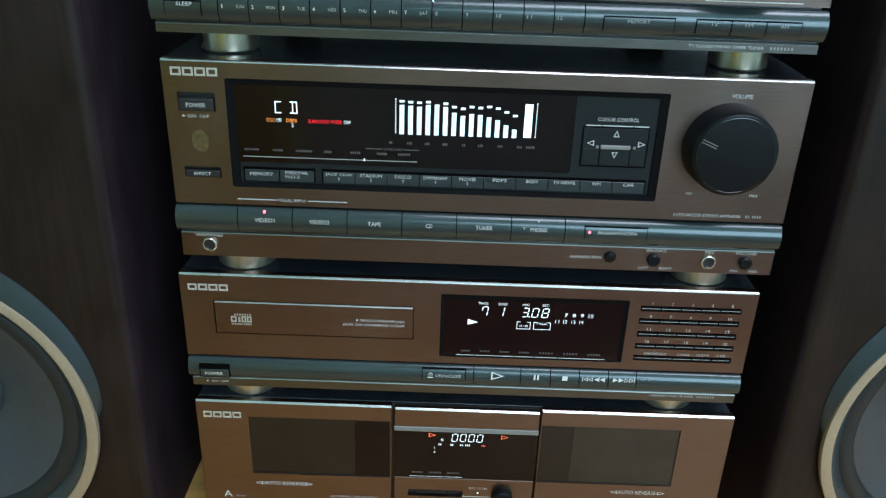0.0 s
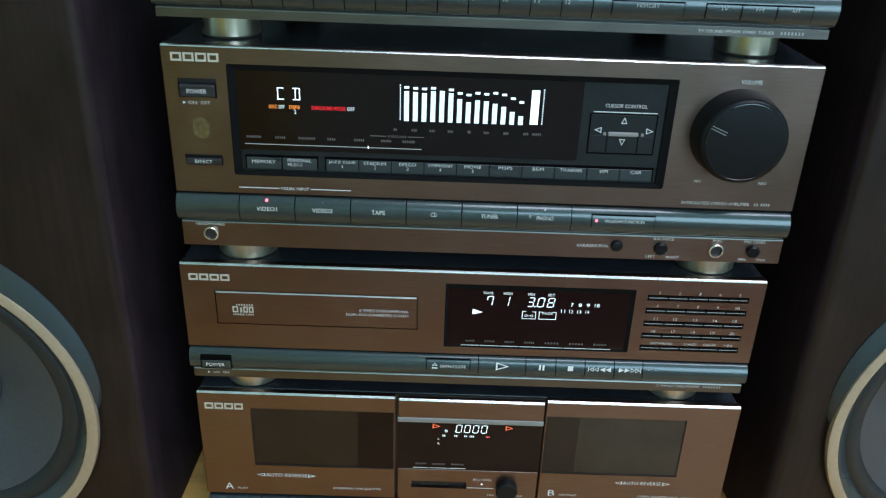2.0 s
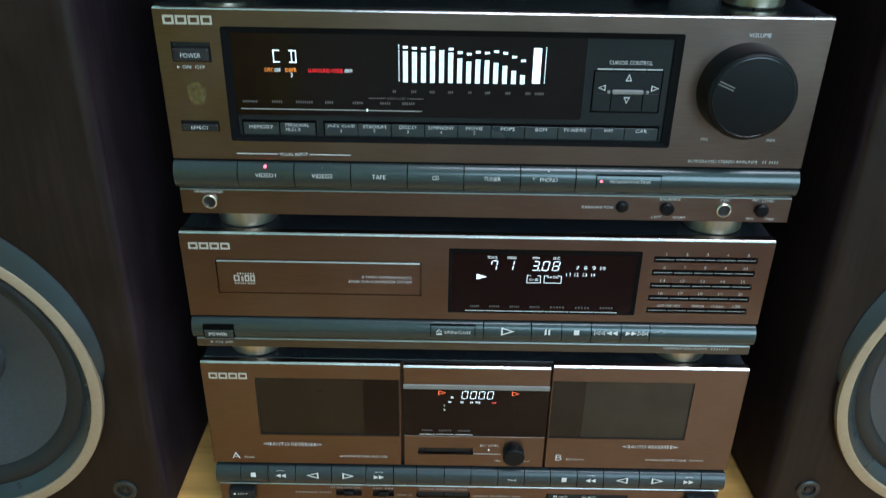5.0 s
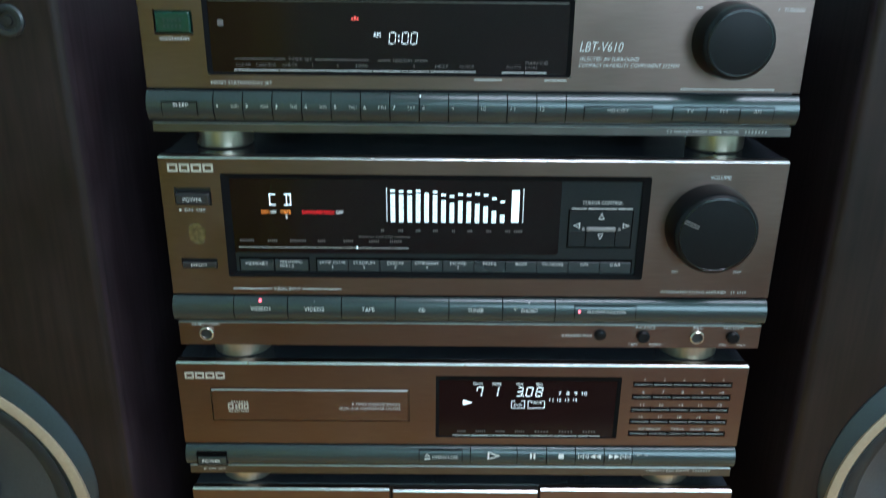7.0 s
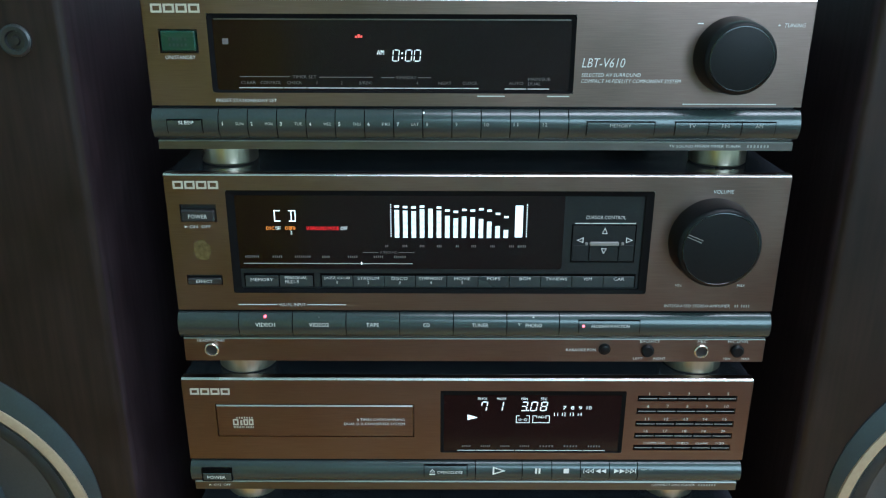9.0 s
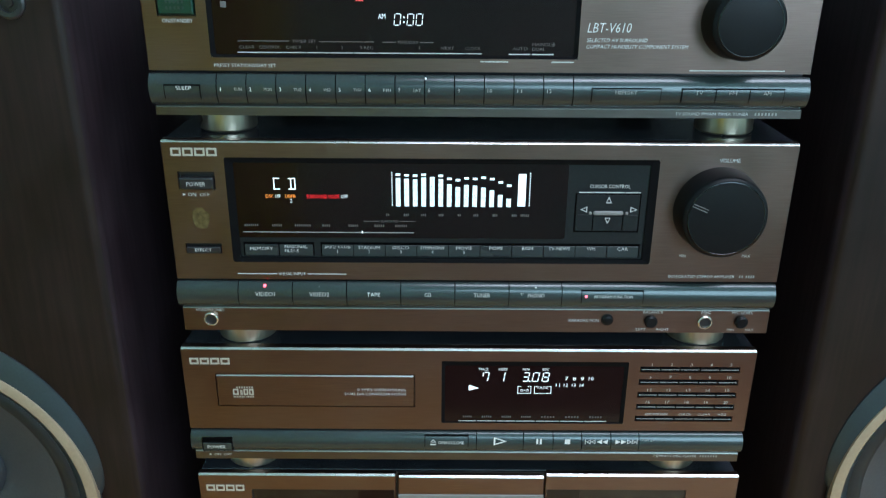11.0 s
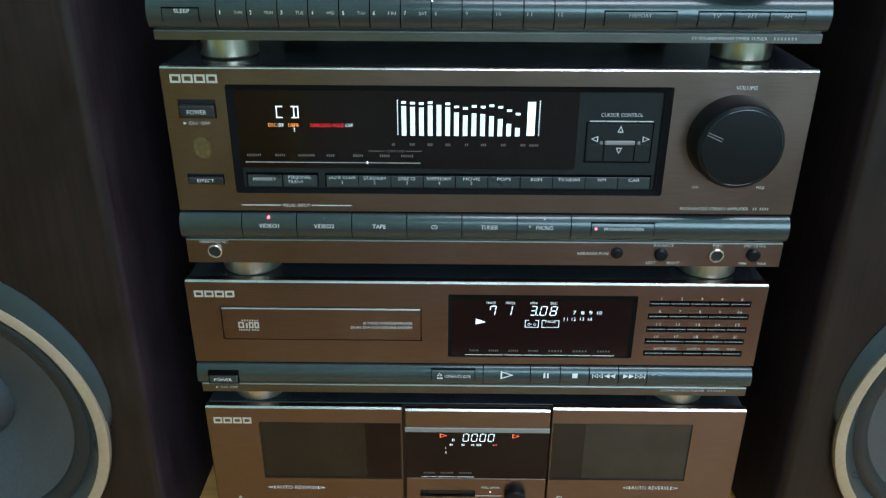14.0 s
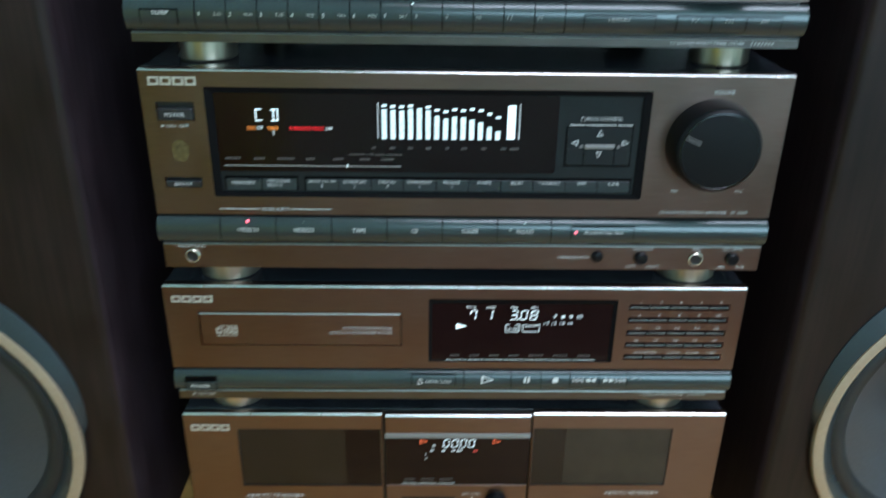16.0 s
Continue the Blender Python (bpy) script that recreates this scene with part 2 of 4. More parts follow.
def plate_bm(x0, x1, z0, z1, holes=(), y0=0.0, depth=6.0, top=1.2, sides=0.5):
    """Front plate with rectangular openings, walls in the openings and an eased upper edge."""
    bm = bmesh.new()
    fx0, fx1, fz1 = x0 + sides, x1 - sides, z1 - top
    xs = sorted({fx0, fx1, *(v for h in holes for v in h[:2])})
    zs = sorted({z0, fz1, *(v for h in holes for v in h[2:])})
    vert = {}

    def v(x, y, z):
        key = (round(x, 3), round(y, 3), round(z, 3))
        if key not in vert:
            vert[key] = bm.verts.new(key)
        return vert[key]

    def face(*pts):
        bm.faces.new([v(*p) for p in pts])

    def open_cell(i, j):
        if not (0 <= i < len(xs) - 1 and 0 <= j < len(zs) - 1):
            return False
        cx, cz = (xs[i] + xs[i + 1]) / 2, (zs[j] + zs[j + 1]) / 2
        return any(h[0] < cx < h[1] and h[2] < cz < h[3] for h in holes)

    yb = y0 + depth
    for i in range(len(xs) - 1):
        for j in range(len(zs) - 1):
            a, b, c, d = xs[i], xs[i + 1], zs[j], zs[j + 1]
            if open_cell(i, j):
                if not open_cell(i - 1, j):
                    face((a, y0, c), (a, y0, d), (a, yb, d), (a, yb, c))
                if not open_cell(i + 1, j):
                    face((b, y0, c), (b, yb, c), (b, yb, d), (b, y0, d))
                if not open_cell(i, j - 1):
                    face((a, y0, c), (a, yb, c), (b, yb, c), (b, y0, c))
                if not open_cell(i, j + 1):
                    face((a, y0, d), (b, y0, d), (b, yb, d), (a, yb, d))
            else:
                face((a, y0, c), (b, y0, c), (b, y0, d), (a, y0, d))
    # eased upper edge, top, sides and underside
    for a, b in zip(xs, xs[1:]):
        face((a, y0, fz1), (b, y0, fz1), (b, y0 + top, z1), (a, y0 + top, z1))
        face((a, y0 + top, z1), (b, y0 + top, z1), (b, yb, z1), (a, yb, z1))
        face((a, y0, z0), (a, yb, z0), (b, yb, z0), (b, y0, z0))
    for xe, xf in ((x0, fx0), (x1, fx1)):
        for c, d in zip(zs, zs[1:]):
            face((xf, y0, c), (xe, y0 + sides, c), (xe, y0 + sides, d), (xf, y0, d))
            face((xe, y0 + sides, c), (xe, yb, c), (xe, yb, d), (xe, y0 + sides, d))
        face((xf, y0, fz1), (xe, y0 + sides, fz1), (xf, y0 + top, z1))
        face((xe, y0 + sides, fz1), (xe, yb, fz1), (xf, yb, z1), (xf, y0 + top, z1))
    bmesh.ops.recalc_face_normals(bm, faces=bm.faces)
    return bm


def quads_bm(rects, y, slant=0.0):
    """Flat upright rectangles x0, x1, z0, z1 facing the front; slant leans them."""
    bm = bmesh.new()
    for x0, x1, z0, z1 in rects:
        a, b = slant * z0, slant * z1
        s = -slant * (rects[0][2])
        bm.faces.new([bm.verts.new(p) for p in ((x0 + a + s, y, z0), (x1 + a + s, y, z0), (x1 + b + s, y, z1), (x0 + b + s, y, z1))])
    return bm


def poly_bm(polys, y):
    bm = bmesh.new()
    for pts in polys:
        bm.faces.new([bm.verts.new((x, y, z)) for x, z in pts])
    bm.normal_update()
    for f in bm.faces:
        if f.normal.y > 0:
            f.normal_flip()
    return bm


def words(body, x0, x1, z, height, parent, mat=None, y=-0.25, name="printed_legend", slant=0.0):
    """Lettering fitted between x0 and x1, centred on z."""
    curve = bpy.data.curves.new("lettering", "FONT")
    curve.body, curve.size, curve.resolution_u, curve.shear = body, 1.0, 2, slant
    curve.offset = -0.009
    holder = bpy.data.objects.new("lettering", curve)
    me = bpy.data.meshes.new_from_object(holder)
    bpy.data.objects.remove(holder)
    bpy.data.curves.remove(curve)
    bm = bmesh.new()
    bm.from_mesh(me)
    bpy.data.meshes.remove(me)
    lx = [p.co.x for p in bm.verts]
    ly = [p.co.y for p in bm.verts]
    ax, bx, ay, by = min(lx), max(lx), min(ly), max(ly)
    widest = 1.45 * height * (bx - ax) / (by - ay)
    if x1 - x0 > widest:
        x0, x1 = (x0 + x1 - widest) / 2, (x0 + x1 + widest) / 2
    for p in bm.verts:
        p.co = (x0 + (p.co.x - ax) / (bx - ax) * (x1 - x0), y, z + ((p.co.y - ay) / (by - ay) - 0.5) * height)
    return part(name, bm, mat or INK, parent, "printed lettering reading " + body.replace("\n", " ").lower())


def bars(x0, x1, z, height, parent, mat=None, y=-0.25, runs=(6, 4, 7), name="printed_legend"):
    """Lettering too small to read, as plain bars."""
    total = sum(runs) + 0.8 * (len(runs) - 1)
    step = (x1 - x0) / total
    rects, x = [], x0
    for n in runs:
        for k in range(n):
            rects.append((x + 0.22 * step, x + 0.72 * step, z - height / 2, z + height / 2))
            x += step
        x += 0.8 * step
    return tagged(part(name, quads_bm(rects, y), mat or LEGEND, parent, "row of tiny unreadable printed marks"), kind="stuff")


def rule(x0, x1, z, parent, mat=None, h=0.55, y=-0.25, name="printed_line"):
    return part(name, quads_bm([(x0, x1, z - h / 2, z + h / 2)], y), mat or LINEINK, parent)


def maker_mark(x0, x1, z0, z1, parent):
    """Maker's mark as four plain hollow blocks."""
    w = (x1 - x0) / 4
    for k in range(4):
        a, b = x0 + k * w + 0.4, x0 + (k + 1) * w - 0.5
        t = 1.0
        part("mark_block", frame_bm([(a, z0), (b, z0), (b, z1), (a, z1)], [(a + t, z0 + 1.0), (b - t, z0 + 1.0), (b - t, z1 - 1.0), (a + t, z1 - 1.0)], -0.5, 0.2), LOGO, parent, "raised silver block of the maker's mark" if k == 0 else "")


SEG = {"0": "abcdef", "1": "bc", "2": "abged", "3": "abgcd", "4": "fgbc", "5": "afgcd", "6": "afgcde", "7": "fabc", "8": "abcdefg", "9": "abcdfg", "C": "adef"}


def digit_rects(ch, x, z, w, h, t):
    """Slim bars of a seven-segment figure whose lower left corner is (x, z)."""
    g = 0.2 * w
    m = z + h / 2
    spots = {"a": (x + g, x + w - g, z + h - t, z + h), "g": (x + g, x + w - g, m - t / 2, m + t / 2), "d": (x + g, x + w - g, z, z + t),
             "f": (x, x + t, m + g / 2, z + h - g / 2), "b": (x + w - t, x + w, m + g / 2, z + h - g / 2),
             "e": (x, x + t, z + g / 2, m - g / 2), "c": (x + w - t, x + w, z + g / 2, m - g / 2)}
    return [spots[k] for k in SEG[ch]]


def readout(text, x, z, w, h, pitch, parent, y, t=0.9, mat=None, name="lit_figure", slant=0.1):
    for ch in text:
        if ch == " ":
            x += pitch
            continue
        if ch == ":":
            part("lit_colon", quads_bm([(x + 0.4, x + 1.2, z + h * 0.22, z + h * 0.36), (x + 0.4, x + 1.2, z + h * 0.62, z + h * 0.76)], y), mat or VFD, parent)
            x += pitch * 0.45
            continue
        if ch == ".":
            part("lit_point", quads_bm([(x - pitch + w + 0.3, x - pitch + w + 1.1, z, z + 0.8)], y), mat or VFD, parent)
            continue
        bm = bmesh.new()
        for x0, x1, z0, z1 in digit_rects(ch, x, z, w, h, t):
            a, b = slant * (z0 - z), slant * (z1 - z)
            bm.faces.new([bm.verts.new(p) for p in ((x0 + a, y, z0), (x1 + a, y, z0), (x1 + b, y, z1), (x0 + b, y, z1))])
        part(name, bm, mat or VFD, parent)
        x += pitch


def bulge(z, z0, z1, reach):
    """How far the rounded strip stands out at height z."""
    c, h = (z0 + z1) / 2, (z1 - z0) / 2
    radius = h / math.sin(radians(52))
    sag = math.sqrt(max(0.0, radius**2 - (z - c) ** 2)) - radius * math.cos(radians(52))
    crown = radius * (1 - math.cos(radians(52)))
    ease = min(1.0, (h - abs(z - c)) / 0.5)
    return -(reach - crown) * math.sqrt(max(0.0, 1 - (1 - ease) ** 2)) - sag


def strip_bm(x0, x1, z0, z1, reach, za=None, zb=None, lift=0.0, steps=20):
    """A length of the half-round strip, or of the zone za to zb standing lift proud of it."""
    a, b = (z0 if za is None else za), (z1 if zb is None else zb)
    line = []
    for k in range(steps + 1):
        z = a + (b - a) * (0.5 - 0.5 * math.cos(math.pi * k / steps))
        line.append((bulge(z, z0, z1, reach) - lift, z))
    return prism_bm(line + [(3.0, b), (3.0, a)], x0, x1)


def strip_row(cuts, z0, z1, reach, parent, names, mat=None):
    """Lengths of strip between the cuts, with narrow gaps; names say which are keys."""
    made = []
    for (a, b), nm in zip(zip(cuts, cuts[1:]), names):
        made.append(part(nm, strip_bm(a + 0.28, b - 0.28, z0, z1, reach), mat or STRIP, parent, "", True))
    part("strip_backing", box_bm(cuts[0] + 0.6, cuts[-1] - 0.6, 0.2, 3.5, z0 + 0.5, z1 - 0.5), GROOVE, parent)
    return made


def strip_key(x0, x1, z0, z1, za, zb, reach, parent, name="small_key"):
    """A small key let into the strip, with a dark groove round it."""
    part("key_groove", strip_bm(x0 - 0.6, x1 + 0.6, z0, z1, reach, za - 0.1, zb + 0.8, 0.16, 14), GROOVE, parent, "", True)
    return part(name, strip_bm(x0, x1, z0, z1, reach, za, zb, 0.5, 14), STRIP, parent, "", True)


def tri(x, z, w, h, way, parent, outline=False, y=-0.3, mat=None, name="printed_symbol"):
    tip, back = x + way * w / 2, x - way * w / 2
    pts = [(back, z - h / 2), (back, z + h / 2), (tip, z)]
    if not outline:
        return part(name, poly_bm([pts], y), mat or INK, parent)
    cx, k = (back * 2 + tip) / 3, 0.62
    inner = [(cx + (px - cx) * k, z + (pz - z) * k) for px, pz in pts]
    return part(name, poly_bm([[pts[i], pts[(i + 1) % 3], inner[(i + 1) % 3], inner[i]] for i in range(3)], y), mat or INK, parent)


def squares(rects, parent, y=-0.3, mat=None, name="printed_symbol"):
    return part(name, quads_bm(rects, y), mat or INK, parent)


def feet(xs, y, z0, z1, r, parent):
    for x in xs:
        part("foot", post_bm([(0, z0), (r - 1.2, z0), (r, z0 + 1.2), (r, z1 - 3.5), (r + 0.6, z1 - 3.0), (r + 0.6, z1), (0, z1)], x, y), FOOT, parent, "round champagne metal foot", True)
        part("foot", post_bm([(0, z0), (r - 1.2, z0), (r, z0 + 1.2), (r, z1), (0, z1)], x, y + 225), FOOT, parent, "", True)


def chassis(x0, x1, z0, z1, parent, depth=300):
    """Steel case behind the front plate with a folded lid and side vents."""
    part("case", box_bm(x0 + 1.5, x1 - 1.5, 5.0, depth, z0, z1 - 0.8, 0.8, 1), CASE, parent, "black painted steel case")
    part("lid", box_bm(x0 + 0.8, x1 - 0.8, 6.2, depth + 1, z1 - 1.6, z1 - 0.3, 0.4, 1), CASE, parent, "glossy black painted lid")


def bright_edge(x0, x1, z1, parent, y0=0.0, top=1.05, mat=None):
    """Polished line along the upper edge of a front plate."""
    part("bright_edge", prism_bm([(y0 - 0.06, z1 - top), (y0 + top * 0.45 - 0.12, z1 - top * 0.42), (y0 + top, z1 + 0.06), (y0 + top, z1 - 0.2), (y0 + 0.3, z1 - top)], x0 + 0.5, x1 - 0.5), mat or EDGE, parent, "thin polished upper edge")


def lower_plate(x0, x1, z0, z1, parent, holes=()):
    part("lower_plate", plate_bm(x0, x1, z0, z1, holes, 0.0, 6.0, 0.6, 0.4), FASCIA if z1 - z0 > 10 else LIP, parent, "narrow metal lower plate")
    # Strip of paler metal that puts in the highlight on the plate's edge.
    part("bright_edge", prism_bm([(-0.08, z1 - 0.55), (0.25, z1 - 0.12), (0.7, z1 + 0.05), (0.7, z1 - 0.2), (0.2, z1 - 0.55)], x0 + 0.4, x1 - 0.4), RIDGE, parent, "thin pale line for the highlight on the lower plate's edge")
    part("groove", box_bm(x0 + 1, x1 - 1, 1.5, 5, z1 - 0.2, z1 + 1.3), BLACK, parent)


def jack(x, z, r, parent):
    s = part("socket", lathe_bm([(r, 0.4), (r, -1.4), (r - 0.5, -1.9), (r * 0.80, -1.9), (r * 0.72, -1.3), (r * 0.70, 5.0), (0, 5.0)], x, z, 32), STEEL, parent, "nickel headphone-size socket", True)
    part("bore", lathe_bm([(r * 0.69, -0.5), (0, -0.5)], x, z, 24), BLACK, s)


def small_knob(x, z, r, reach, parent, mat=None):
    return part("small_knob", lathe_bm([(r, 0.3), (r, -reach + 1), (r - 1, -reach), (0, -reach)], x, z, 32), mat or KNOB, parent, "small round black control knob", True)


def big_knob(x, z, r, reach, parent, pointer):
    k = part("knob", lathe_bm([(r + 0.7, 0.3), (r + 0.6, -1.2), (r + 0.3, -3.0), (r - 0.6, -reach + 3.0), (r - 1.1, -reach + 1.6), (r - 2.0, -reach + 0.6), (r - 3.0, -reach + 0.1), (r - 3.6, -reach), (0, -reach)], x, z, 72), KNOB, parent, "large round black knob", True)
    part("rim", lathe_bm([(r - 3.7, -reach + 0.1), (r - 3.5, -reach - 0.10), (r - 3.2, -reach - 0.14), (r - 2.9, -reach - 0.02), (r - 2.7, -reach + 0.3)], x, z, 72), RIM, k, "polished front rim", True)
    if pointer is not None:
        c, s_ = math.cos(radians(pointer)), math.sin(radians(pointer))
        a, b, w = r * 0.48, r * 0.86, 0.2
        for off in (-0.75, 0.75):
            u, v = x - s_ * off, z + c * off
            pts = [(u + c * a - s_ * w, v + s_ * a + c * w), (u + c * b - s_ * w, v + s_ * b + c * w), (u + c * b + s_ * w, v + s_ * b - c * w), (u + c * a + s_ * w, v + s_ * a - c * w)]
            part("pointer", slab_bm(pts, -reach - 0.12, -reach + 0.5), LEDGE, k, "pale pointer line")
    return k


# ---- the room: closed round, with the table that carries everything ----
def setting(name, bm, mat, label, category):
    ob = part(name, bm, mat, None)
    return tagged(ob, label, category, kind="structure")


setting("floor", box_bm(-2200, 2200, -2600, 460, -800, -740), FLOORMAT, "plain reddish-brown wooden floor under the table", "floor")
setting("ceiling", box_bm(-2200, 2200, -2600, 460, 1860, 1920), PLASTER, "plain pale painted ceiling", "ceiling")
setting("wall_north", box_bm(-2200, 2200, 360, 460, -740, 1860), PLASTER, "plain pale green painted wall behind the table", "wall")
setting("wall_south", box_bm(-2200, 2200, -2600, -2500, -740, 1860), PLASTER, "plain pale green painted wall", "wall")
setting("wall_west", box_bm(-2200, -2100, -2500, 360, -740, 1860), PLASTER, "plain pale green painted wall", "wall")
setting("wall_east", box_bm(2100, 2200, -2500, 360, -740, 1860), PLASTER, "plain pale green painted wall", "wall")

table = thing("table", "honey-coloured wooden table under the hi-fi stack", "table")
part("tabletop", box_bm(-700, 700, -270, 352, -28, 0, 2.5, 2), WOODTABLE, table, "honey-coloured wooden top with fine grain")
for lx in (-640, 640):
    for ly in (-220, 315):
        part("leg", box_bm(lx - 28, lx + 28, ly - 28, ly + 28, -740, -28, 2, 1), WOODTABLE, table)


YELLOWWOOD = material("yellow_lacquered_wood", (0.78, 0.62, 0.10), 0.45, 0, (30, 30, 4), 0.15, 0.04, 0.1)
# Unseen furniture, added behind the camera to tint the left-hand reflections yellow.
wardrobe = thing("wardrobe", "unseen tall yellow wooden wardrobe, added for the tint of its reflection", "wardrobe")
part("body", box_bm(-1700, -560, -2490, -2060, -739, 1150, 4, 1), YELLOWWOOD, wardrobe)
for dx in (-1690, -1126):
    wd = part("door", box_bm(dx, dx + 556, -2058, -2038, -690, 1130, 3, 1), YELLOWWOOD, wardrobe)
    hx = dx + (510 if dx < -1200 else 40)
    part("handle", box_bm(hx, hx + 12, -2036, -2010, 100, 260, 3, 2), STEEL, wd, "slim nickel handle")


# ---- loudspeakers ----
def loudspeaker():
    """Cabinet with its front on y = 0, inner front edge at x = 0, going to positive x."""
    sp = thing("loudspeaker", "dark woodgrain loudspeaker with a gold-ringed woofer and no grille", "loudspeaker", "pair of loudspeakers")
    w, h, d = 276, 452, 255
    bm = bmesh.new()
    r = 7.0
    pts = []
    for cx, cy, a0 in ((r, r, 180), (w - r, r, 270), (w - 1.5, d - 1.5, 0), (1.5, d - 1.5, 90)):
        rr = r if cy == r else 1.5
        for k in range(5):
            a = radians(a0 + 90 * k / 4)
            pts.append((cx + rr * math.cos(a), cy + rr * math.sin(a)))
    lo = [bm.verts.new((x, y, 2)) for x, y in pts]
    hi = [bm.verts.new((x, y, h - 1.5)) for x, y in pts]
    top = [bm.verts.new((w / 2 + (x - w / 2) * 0.989, d / 2 + (y - d / 2) * 0.988, h)) for x, y in pts]
    n = len(pts)
    for a, b in ((lo, hi), (hi, top)):
        for i in range(n):
            if not (a is lo and i == 4):
                bm.faces.new((a[i], a[(i + 1) % n], b[(i + 1) % n], b[i]))
    cx, cz = 138, 118
    hole = [bm.verts.new((cx + 110.5 * math.cos(2 * math.pi * k / 72), 0, cz + 110.5 * math.sin(2 * math.pi * k / 72))) for k in range(72)]
    rim = [bm.edges.new((hole[k], hole[(k + 1) % 72])) for k in range(72)]
    rim += [e for e in bm.edges if len(e.link_faces) < 2 and all(abs(v.co.y) < 1e-4 for v in e.verts) and e not in rim]
    rim += [bm.edges.get((lo[4], lo[5])) or bm.edges.new((lo[4], lo[5]))]
    bmesh.ops.triangle_fill(bm, edges=list(set(rim)), use_beauty=True)
    bm.faces.new(top)
    bm.faces.new(lo[::-1])
    bmesh.ops.recalc_face_normals(bm, faces=bm.faces)
    cab = part("cabinet", bm, VINYL, sp, "dark brown woodgrain vinyl cabinet with black sides", True)
    cab.data.materials.append(SIDE)
    cab.data.materials.append(LACQUER)
    for f in cab.data.polygons:
        if abs(f.normal.x) > 0.75:
            f.material_index = 1
        elif f.normal.z > 0.75:
            f.material_index = 2
    for fx in (20, w - 20):
        for fy in (25, d - 25):
            part("pad", post_bm([(0, 0), (8, 0), (8, 2.2), (0, 2.2)], fx, fy, 20), RUBBER, sp)
    # crescent trim over the upper half of the woofer
    bm = bmesh.new()
    rows = []
    for k in range(61):
        t = k / 60
        a = radians(1 + 178 * t)
        swell = math.sin(math.pi * t) ** 0.6
        ro, ri = 111.6 + 15.0 * swell, 110.7
        rows.append([bm.verts.new((cx + rr * math.cos(a), yy, cz + rr * math.sin(a))) for rr, yy in ((ro, 0.5), (ro - 0.3, -0.5 - 0.5 * swell), (ri + 0.1 + 1.4 * swell, -4.0 - 2.2 * swell), (ri, -4.2 - 2.2 * swell), (ri, 0.5))])
    for a, b in zip(rows, rows[1:]):
        for i in range(4):
            bm.faces.new((a[i], b[i], b[i + 1], a[i + 1]))
    bmesh.ops.recalc_face_normals(bm, faces=bm.faces)
    part("trim", bm, TRIM, sp, "slate-coloured crescent trim above the woofer", True)
    wf = part("woofer", lathe_bm([(110.8, 0.5), (110.8, -4.0), (104.5, -5.0), (102.4, -3.8), (95.5, 1.6), (94, 4)], cx, cz, 96), TRIM, sp, "round woofer let into the cabinet front", True)
    part("ring", lathe_bm([(111.4, -3.0), (111.4, -6.6), (110.6, -7.0), (104.9, -7.0), (104.1, -6.4), (104.1, -3.0)], cx, cz, 96), GOLD, wf, "matte gold trim ring", True)
    part("surround", lathe_bm([(96.4, 2.6), (94, 1.2), (91, 0.8), (87.5, 1.6), (84.5, 4.0), (82.5, 7.5)], cx, cz, 96), RUBBER, wf, "rounded black rubber surround", True)
    part("cone", lathe_bm([(85, 6.2), (82.5, 7.0), (74, 10.4), (60, 16.5), (28, 31)], cx, cz, 96), CONE, wf, "blue-grey paper cone", True)
    part("dust_cap", lathe_bm([(33, 28.8), (32, 27), (26, 22.6), (16, 19.6), (0, 18.5)], cx, cz, 64), CAP, wf, "domed black dust cap", True)
    for px in (28, w - 28):
        for pz in (25, 428):
            pg = part("grille_socket", lathe_bm([(8.4, 0.4), (8.4, -1.2), (7.2, -1.9), (5.2, -1.7), (4.6, 0.3), (4.6, 3)], px, pz, 32), SOCKET, sp, "round black plastic grille socket", True)
            part("bore", lathe_bm([(4.7, -0.2), (2.6, -0.3), (2.2, -1.4), (0, -1.6)], px, pz, 20), BLACK, pg, "", True)
    return sp


right_speaker = loudspeaker()
copy_thing(right_speaker, pose(-0.2150 - 0.276, -0.005, 0, 0, 0, -0.4))
right_speaker.matrix_basis = pose(0.2100, 0.003, 0, 0, 0, 2.6)

# ---- tuner, uppermost unit ----
tuner = thing("tuner", "brushed titanium radio tuner with a black display, top of the stack", "tuner", "stacked hi-fi units")
X0, X1 = -178.5, 176.5
fas = part("faceplate", plate_bm(X0, X1, 393, 449.5, [(-144.5, 51, 400, 441.5), (-170.5, -150, 421, 433.5)]), FASCIA, tuner, "brushed titanium front plate")
chassis(X0, X1, 369, 449.5, tuner)
bright_edge(X0, X1, 449.5, fas)
dsp = part("display", box_bm(-144.3, 50.8, 1.0, 5.0, 400.2, 441.3), GLASS, tuner, "black smoked display window")
part("bezel", frame_bm(rounded(-144.5, 51, 400, 441.5, 2), rounded(-141.8, 48.6, 401.3, 439.0, 1.5), 0.0, 4, 0.7), BEZEL, dsp)
# Glint on the glass bevel, put in as a grey line.
part("glass_edge_glint", box_bm(-141.0, 48.0, 0.5, 1.2, 438.3, 438.9), LIP, dsp, "thin grey line for the glint along the display glass")
standby = part("standby_key", slab_bm(rounded(-169.3, -151, 422, 432.6, 0.8), -1.6, 3, 0.7), GREEN, tuner, "green-lit smoked standby key")
part("key_well", box_bm(-170.4, -150.1, 3, 5, 421, 433.4), BLACK, tuner)
bars(-165.5, -155, 428.4, 1.5, standby, TRIM, -1.75, (5,))
bars(-165.5, -155, 425.4, 1.5, standby, TRIM, -1.75, (5,))
words("ON/STANDBY", -168, -152, 418.8, 1.9, fas)
